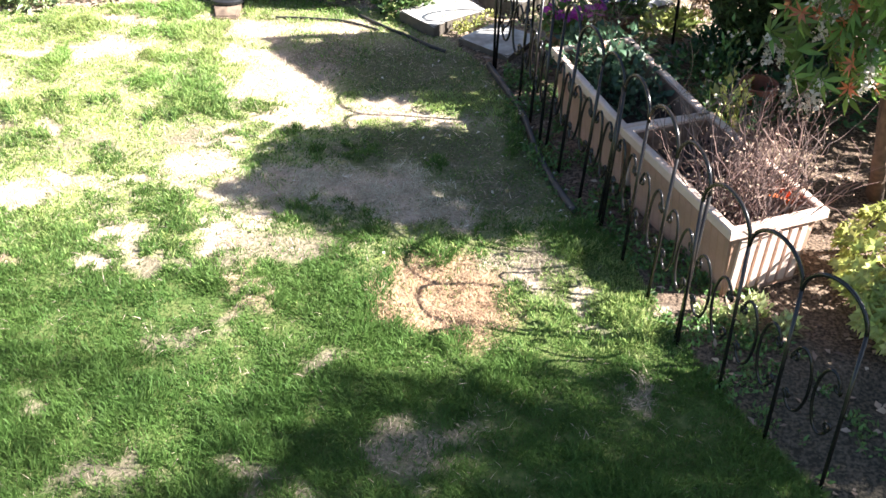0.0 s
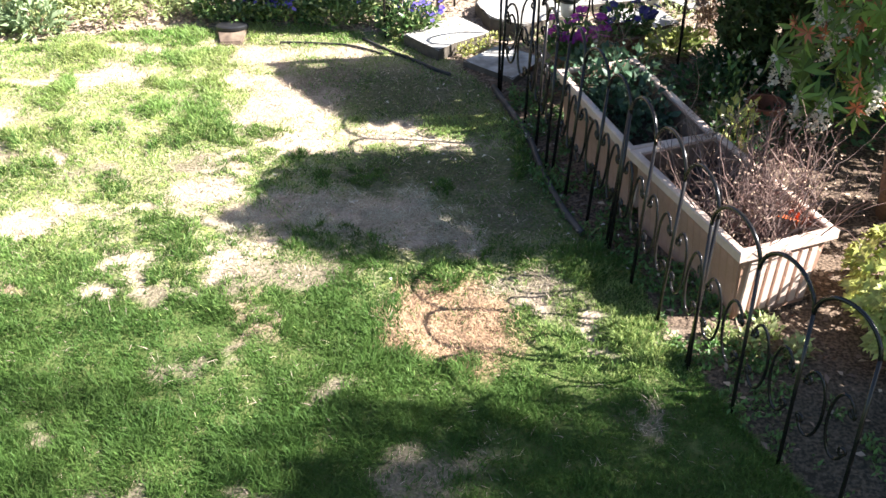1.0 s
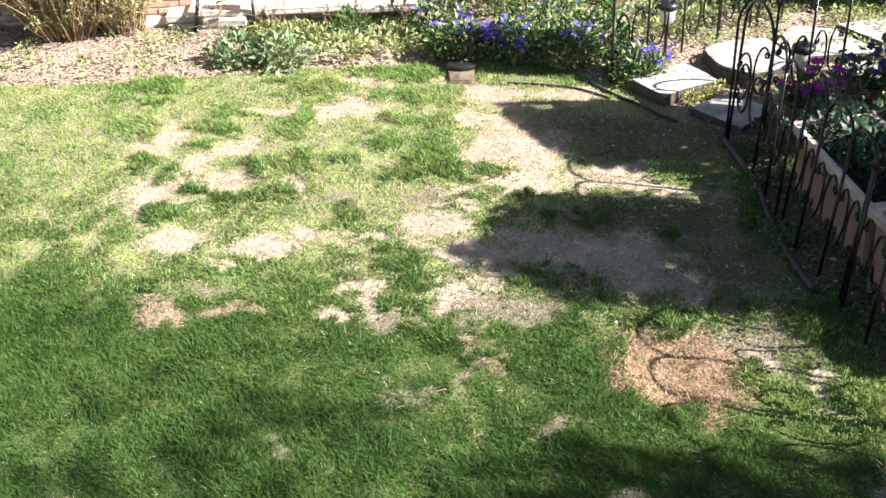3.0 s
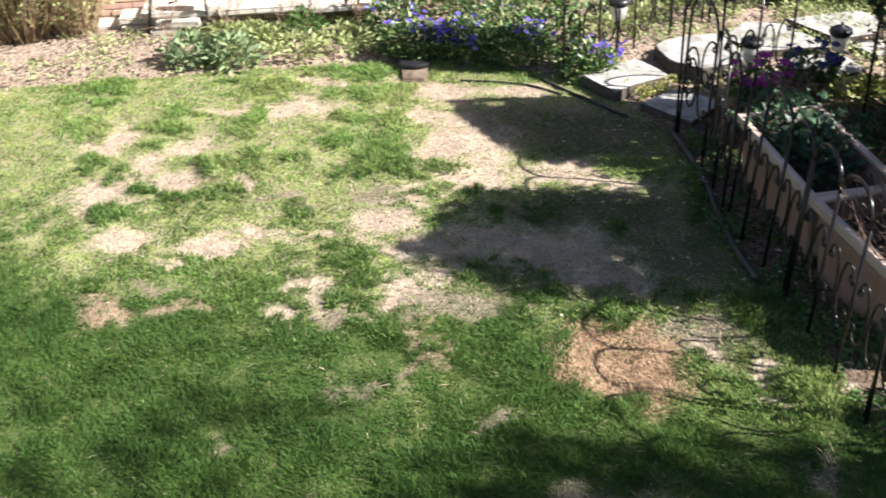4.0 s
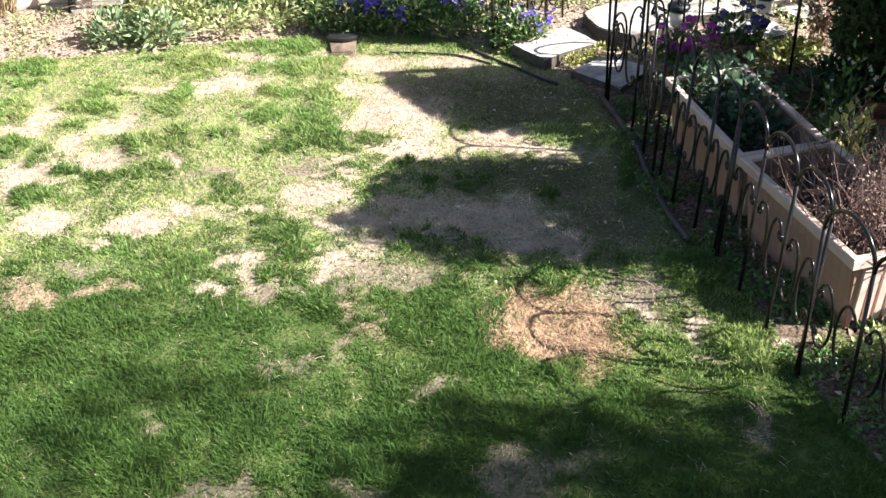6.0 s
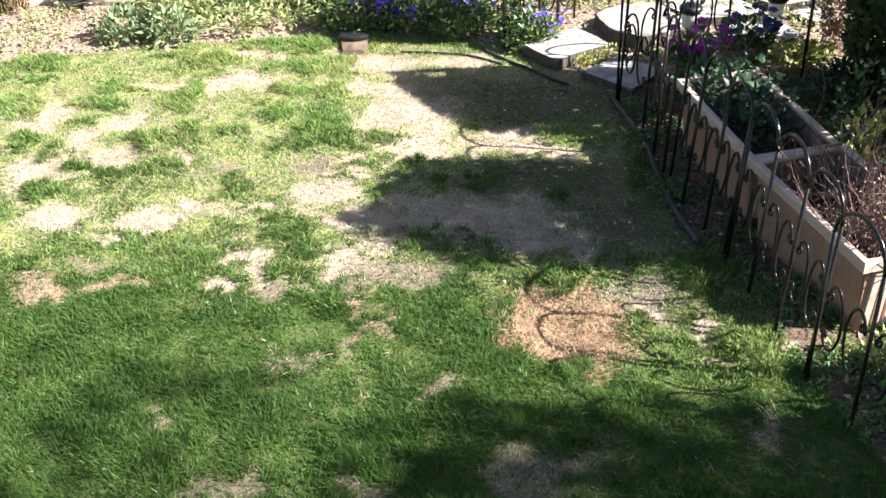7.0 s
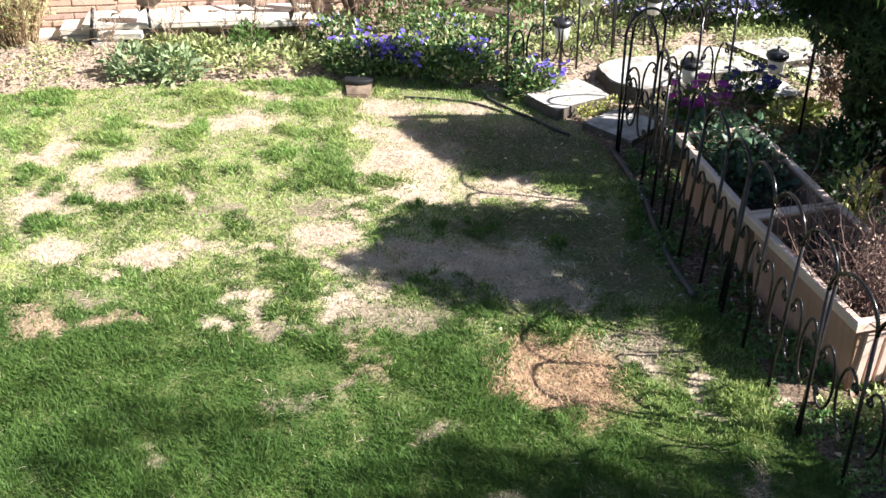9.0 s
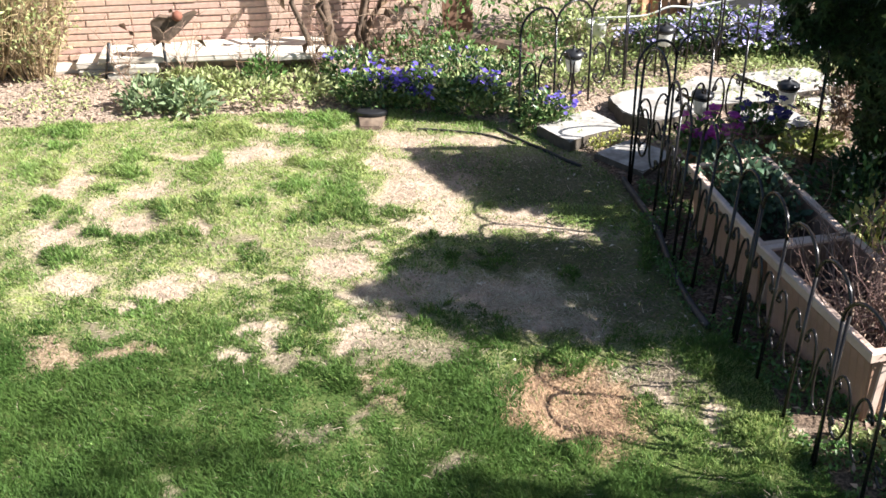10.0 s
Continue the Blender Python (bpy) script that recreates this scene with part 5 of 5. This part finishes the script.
rosettes(pruned(np.concatenate([blob(700, (0, 0, 1.0), (0.45, 0.33, 0.95), 0.25), blob(600, (0, -0.2, 1.9), (0.42, 0.24, 0.75), 0.2)]), (2.85, 5.48)), yew2, "leaves", M_LEAF, 6, 0.09, 0.024, 0.6, (0, 0, 0.6))
tree = thing("maple_tree", pose(10.5, 0.2, 0), "tall broad-leaved tree beside the garden", "tree")
limbs(tree, (0, 0, -0.1), [(0, 0, 9.5), (-1.4, 0.6, 8.5), (1.2, 0.4, 9), (-0.6, -1.2, 8.5), (0.3, 1.4, 9)], 0.16, seed=9)
r9 = random.Random(12)
P = []


def shade_at(p):
    """Where the shade of points of the crown falls."""
    return 10.5 + p[..., 0] - 1.25 * p[..., 2], 0.2 + p[..., 1] + 0.15 * p[..., 2]


CROWN_X, CROWN_Y = [-1.0, -0.32, -0.12, 0.07, 0.38, 0.56, 0.89, 1.3], [2.5, 2.88, 2.78, 2.95, 3.02, 2.95, 3.05, 3.0]   # the crown is dense up to this line
for _ in range(46):
    c = np.array((r9.uniform(-2.3, 2.1), r9.uniform(-1.9, 1.65), r9.uniform(7.6, 10.8)))
    sx, sy = shade_at(c)
    if sy < np.interp(sx, CROWN_X, CROWN_Y) - 0.38 and (sx > -0.48 or r9.random() < 0.25 * (sy < 2.15)):
        P.append(blob(43, c, (0.5, 0.44, 0.3), 0.1))
for sx, sy, n in ((-1.40, 2.92, 8), (-1.2, 2.82, 7), (-1.7, 2.75, 5)):   # loose outer sprays
    P.append(blob(n, (sx + 0.75, sy - 1.55, 9.0), (0.26, 0.2, 0.2), 0.1))
airy = np.stack([rng.uniform(-2.3, 2.1, 4200), rng.uniform(-1.9, 2.0, 4200), rng.uniform(7.6, 10.8, 4200)], 1)   # thin spray between the clumps
sx, sy = shade_at(airy)
line = np.interp(sx, CROWN_X, CROWN_Y)
airy = airy[rng.random(4200) < np.where(sx > -0.45, 0.75 * (sy < line), np.where(sy < 2.6, 0.45, 0.06) * np.clip((3.85 - sy) / 0.6, 0, 1))]
foliage("leaves", np.concatenate(P + [airy]), tree, M_LEAF2, 0.12, 0.08)
tree2 = thing("linden_tree", pose(9.7, 1.2, 0), "unseen dense broad-leaved tree added beside the garden for its shade", "tree")
limbs(tree2, (0, 0, -0.1), [(0, 0, 7.2), (-0.6, 0.3, 6.8), (0.6, 0.2, 7), (-0.3, -0.5, 6.6)], 0.14, seed=19)
foliage("leaves", np.concatenate([blob(720, (0, 0.05, 6.95), (0.8, 0.70, 0.95), 0.1), blob(280, (-0.75, 0.06, 7.1), (0.5, 0.6, 0.5), 0.1)]), tree2, M_LEAF, 0.13, 0.09)

# ---- house wall and stone ledge ----
WALL_YAW = 12.0
wall = thing("wall_north", pose(-5.4, 6.41, 0, 0, 0, WALL_YAW), "long orange-brown brick house wall in the sun", "wall", kind="structure")
bm = bmesh.new()
box(bm, (0, 0.009, -0.1), (4.45, 0.25, 2.6))
part("mortar", bm, M_MORTAR, wall)
BL, BH, GAP = 0.295, 0.038, 0.009
bm = bmesh.new()
box(bm, (0, 0.0, 0.0), (BL, 0.05, BH), 0.004)
brick_ob = part("brick", bm, M_BRICK, wall)
brick_me = brick_ob.data
first = True
rest_v, rest_f = [], []
corner = np.array([(0, 0, 0), (BL, 0, 0), (BL, 0, BH), (0, 0, BH), (0, 0.05, 0), (BL, 0.05, 0), (BL, 0.05, BH), (0, 0.05, BH)])
quad = np.array([(0, 1, 2, 3), (3, 2, 6, 7), (1, 5, 6, 2), (0, 3, 7, 4), (0, 4, 5, 1)])
for course in range(54):
    z = 0.02 + course * (BH + GAP)
    for k in range(17):
        u = k * (BL + GAP) - (course % 2) * 0.15
        if u < 0 or u + BL > 4.47:
            continue
        off = random.uniform(-0.004, 0.003)
        if course < 20 and 1.5 < u < 4.9:
            ob = brick_ob if first else new("brick", brick_me)
            first = False
            ob.parent, ob.location = wall, (u, off, z)
        else:
            rest_f.append(quad + 8 * len(rest_v))
            rest_v.append(corner + (u, off, z))
tagged(part_arrays("bricks", np.concatenate(rest_v), np.concatenate(rest_f), M_BRICK, wall), kind="stuff")
# tone from brick to brick
nt = M_BRICK.node_tree
info = nt.nodes.new("ShaderNodeObjectInfo")
mr = nt.nodes.new("ShaderNodeMapRange")
mr.inputs[3].default_value, mr.inputs[4].default_value = 0.488, 0.512
hs = next(n for n in nt.nodes if n.type == "HUE_SAT")
nt.links.new(info.outputs["Random"], mr.inputs[0])
nt.links.new(mr.outputs[0], hs.inputs["Hue"])

ledge = thing("stone_ledge", pose(-5.4, 6.08, 0, 0, 0, WALL_YAW), "low ledge of pale stacked stones along the wall", "stone ledge")
for row, (z0, z1) in enumerate(((-0.02, 0.07), (0.073, 0.13), (0.133, 0.18))):
    u = 1.96 + 0.17 * row
    while u < 3.8:
        w = random.uniform(0.13, 0.3) if row < 2 else random.uniform(0.4, 0.7)
        bm = bmesh.new()
        back = max(0.0, 2.4 - u) * 0.35   # the end is rounded off
        # front stones below the cap are brown, darkened for the shade under it
        white = u < 2.42 or row == 2
        box(bm, (u, random.uniform(-0.02, 0.02) + back + (-0.02 if row == 2 else 0 if white else 0.06), z0), (u + w - (0.008 if row < 2 else 0.004), 0.30, z1 - random.uniform(0, 0.008)), 0.012)
        for v_ in bm.verts:
            v_.co += Vector((random.uniform(-0.006, 0.006), random.uniform(-0.006, 0.006), random.uniform(-0.004, 0.004)))
        part("stone", bm, M_LEDGE if white else M_LEDGE_FACE, ledge)
        u += w
stake = thing("garden_stake", pose(-3.13, 6.60, 0, 4, 14, 0), "short dark metal stake leaning on the ledge", "garden stake")
bm = bmesh.new()
tube(bm, [(0, 0, -0.03), (0, 0, 0.3)], 0.012, 8)
part("bar", bm, M_BLACK, stake, smooth=True)


orn = thing("garden_ornament", pose(-2.72, 6.66, 0.06, 0, 0, 10), "rust-brown metal ornament with a pink knob on a stake", "garden ornament")
bm = bmesh.new()
tube(bm, [(0, 0, -0.1), (0.0, 0, 0.26)], 0.010, 8)
part("stake", bm, M_BLACK, orn, smooth=True)
bm = bmesh.new()
V = [[bm.verts.new((x_, s_ * t_, z_)) for x_, t_, z_ in ((-0.06, 0.02, 0.25), (0.03, 0.035, 0.22), (0.12, 0.03, 0.29), (0.25, 0.006, 0.41), (0.23, 0.006, 0.43), (0.11, 0.03, 0.38), (0.0, 0.03, 0.40), (-0.06, 0.02, 0.36))] for s_ in (-1, 1)]
bm.faces.new(V[0])
bm.faces.new(V[1][::-1])
for k in range(8):
    bm.faces.new((V[0][k], V[1][k], V[1][(k + 1) % 8], V[0][(k + 1) % 8]))
bmesh.ops.recalc_face_normals(bm, faces=bm.faces)
part("plate", bm, M_BARK, orn, "rusty brown plate")
bm = bmesh.new()
bmesh.ops.create_uvsphere(bm, u_segments=14, v_segments=9, radius=0.035, matrix=pose(0.12, -0.03, 0.40))
part("knob", bm, M_TERRA, orn, "faded pink knob", smooth=True)

log = thing("landscape_timber", pose(0, 0, 0), "dark brown timber lying across the bed", "timber")
bm = bmesh.new()
tube(bm, [(-0.99, 7.47, 0.07), (-0.7, 7.4, 0.065), (-0.33, 7.22, 0.06)], 0.065, 10)
part("beam", bm, M_BARK, log)
# brown plank added in place of the shaded patch at the wall's end
board = thing("wall_shade_board", pose(-0.97, 7.55, 0, -8, 0, 14), "dark brown board standing in for the shade on the wall's end", "board")
bm = bmesh.new()
box(bm, (0, 0, 0.02), (0.22, 0.025, 1.1), 0.005)
part("plank", bm, M_POTWOOD, board)


def twig_bush(x, y, n, height, spread, leafmat, leaves, label, rad=0.004, name="twiggy_bush", leaf=0.04, seed=3, wood=M_TWIG):
    base = thing(name, pose(x, y, 0), label, "bush")
    r = random.Random(seed)
    bm, spots = bmesh.new(), []
    for _ in range(n):
        a, s = r.uniform(0, 6.28), r.random() ** 0.6 * spread
        h = height * r.uniform(0.5, 1.1)
        foot = Vector((math.cos(a) * s * 0.25, math.sin(a) * s * 0.25, -0.02))
        top = Vector((math.cos(a) * s, math.sin(a) * s, h))
        pts = [foot + (top - foot) * t + Vector((r.gauss(0, 0.02), r.gauss(0, 0.02), 0.06 * math.sin(3.1 * t))) for t in (0, 0.25, 0.5, 0.75, 1)]
        tube(bm, pts, rad, 4, rad * 0.4)
        for p in pts[1:]:
            for _ in range(2):
                q = p + Vector((r.gauss(0, 0.06), r.gauss(0, 0.06), r.uniform(0, 0.1)))
                tube(bm, [p, (p + q) / 2 + Vector((0, 0, 0.012)), q], rad * 0.5, 3, rad * 0.25)
                spots.append(tuple(q))
    tagged(part("stem_thicket", bm, wood, base), kind="stuff")
    sp = np.array(spots)
    pick = sp[rng.integers(0, len(sp), leaves)] + rng.normal(0, 0.012, (leaves, 3))
    foliage("leaves", pick, base, leafmat, leaf, leaf * 0.5)
    return base


twig_bush(-4.0, 6.55, 420, 1.0, 0.74, M_PALE, 3400, "straw-brown twiggy bush with small yellow-green leaves", 0.005, seed=3, wood=M_STRAW_TWIG)
twig_bush(-3.62, 6.62, 150, 0.75, 0.4, M_PALE, 900, "straw-brown twiggy bush with small yellow-green leaves", 0.004, seed=13, wood=M_STRAW_TWIG)
for k, (bx, by, h) in enumerate(((-2.6, 6.58, 0.5), (-2.1, 6.68, 0.55), (-1.75, 6.76, 0.6), (-1.35, 7.05, 0.6), (-1.08, 7.12, 0.6), (-2.95, 6.55, 0.4))):
    twig_bush(bx, by, 7, h, 0.25, M_DEADLEAF, 8, "thin bare shrub stems with withered dark leaves", 0.0035, "withered_shrub", 0.08, seed=20 + k)
for k, (bx, by) in enumerate(((-1.72, 6.98), (-1.42, 7.12))):
    tr = thing("small_tree", pose(bx, by, 0), "slender grey-brown tree trunk before the brick wall", "tree")
    limbs(tr, (0, 0, -0.05), [(-0.05, 0.02, 1.6), (0.2, 0.05, 1.2), (-0.25, 0.0, 1.3)], 0.04, seed=30 + k)
leafy_clump("broadleaf_shrub", (-0.85, 7.15, 0.05), (0.36, 0.2, 0.5), 200, M_LEAF2, 0.06, 0.03, "loose green shrub at the corner of the wall", "shrub", stems=20)
twig_bush(1.53, 6.05, 24, 0.36, 0.13, M_LITTER, 260, "dry bush with hanging pale brown leaves beside the evergreen", 0.0035, "dried_bush", 0.055, seed=52)
twig_bush(0.84, 5.37, 22, 0.34, 0.17, M_LITTER, 30, "dried tan flower stems standing before the pots", 0.0028, "dried_plant", 0.03, seed=41)
leafy_clump("broadleaf_shrub", (0.0, 7.72, 0.05), (0.5, 0.3, 0.75), 1500, M_PALE, 0.05, 0.026, "light green shrub behind the wire fence", "shrub", stems=20)
leafy_clump("broadleaf_shrub", (-0.35, 7.6, 0.05), (0.3, 0.25, 0.5), 320, M_LEAF2, 0.05, 0.026, "light green shrub behind the wire fence", "shrub", stems=20)

# ---- picket panel, bin and cable beyond the path ----
pick_ = thing("picket_panel", pose(0.45, 7.98, 0, 0, 0, 30), "orange-stained low wooden picket panel in the sun", "picket fence")
for k in range(5):
    bm = bmesh.new()
    box(bm, (k * 0.085, 0, 0.02), (k * 0.085 + 0.055, 0.018, 0.62), 0.005)
    part("picket", bm, M_SLAT, pick_)
bm = bmesh.new()
box(bm, (-0.02, 0.019, 0.18), (0.43, 0.04, 0.24), 0.004)
box(bm, (-0.02, 0.019, 0.45), (0.43, 0.04, 0.51), 0.004)
part("rail", bm, M_SLAT, pick_)
bin_ = thing("storage_box", pose(1.3, 8.2, 0, 0, 0, 4), "dark grey plastic storage box behind the flowers", "storage box")
bm = bmesh.new()
box(bm, (-0.35, -0.22, 0), (0.35, 0.22, 0.5), 0.03)
part("body", bm, M_GREY, bin_)
bm = bmesh.new()
box(bm, (-0.37, -0.24, 0.502), (0.37, 0.24, 0.56), 0.02)
part("lid", bm, M_GREY, bin_)
cable = thing("white_cable", pose(0, 0, 0), "white cable looped along the picket panel and box", "cable")
bm = bmesh.new()
tube(bm, [(p[0], 7.62 - 0.02 * math.sin(5 * p[0]), p[1]) for p in smooth_line([(-0.25, 0.15), (0.14, 0.20), (0.46, 0.23), (0.62, 0.29), (0.8, 0.29), (1.1, 0.36), (1.4, 0.44)])], 0.008, 6)
part("cord", bm, M_WHITE, cable, smooth=True)
jug = thing("white_pail", pose(0.12, 7.6, 0.0), "white plastic pail with a dark handle before the wire fence", "pail")
bm = bmesh.new()
lathe(bm, [(0.05, 0.0), (0.058, 0.006), (0.075, 0.17), (0.08, 0.175), (0.08, 0.185), (0.07, 0.18), (0.055, 0.02), (0.01, 0.015)], 24)
body = part("body", bm, M_WHITE, jug, smooth=True)
bm = bmesh.new()
tube(bm, [(0.08 * math.cos(radians(a)), 0.02, 0.165 + 0.09 * math.sin(radians(a))) for a in range(0, 181, 15)], 0.006, 6)
part("handle", bm, M_BLACK, body, "dark wire handle", smooth=True)
fence_ = thing("board_fence", pose(-0.55, 8.75, 0, 0, 0, 3), "dark brown wooden board fence behind the garden", "fence")
bm = bmesh.new()
box(bm, (0, 0, 0.03), (0.135, 0.02, 1.5), 0.004)
board_me = part("board", bm, M_DARKWOOD, fence_).data
for k in range(1, 34):
    ob = new("board", board_me)
    ob.parent, ob.location = fence_, (k * 0.142, random.uniform(-0.004, 0.004), 0)
bm = bmesh.new()
box(bm, (0, 0.021, 0.3), (4.8, 0.06, 0.38), 0.004)
box(bm, (0, 0.021, 1.1), (4.8, 0.06, 1.18), 0.004)
part("rail", bm, M_DARKWOOD, fence_)
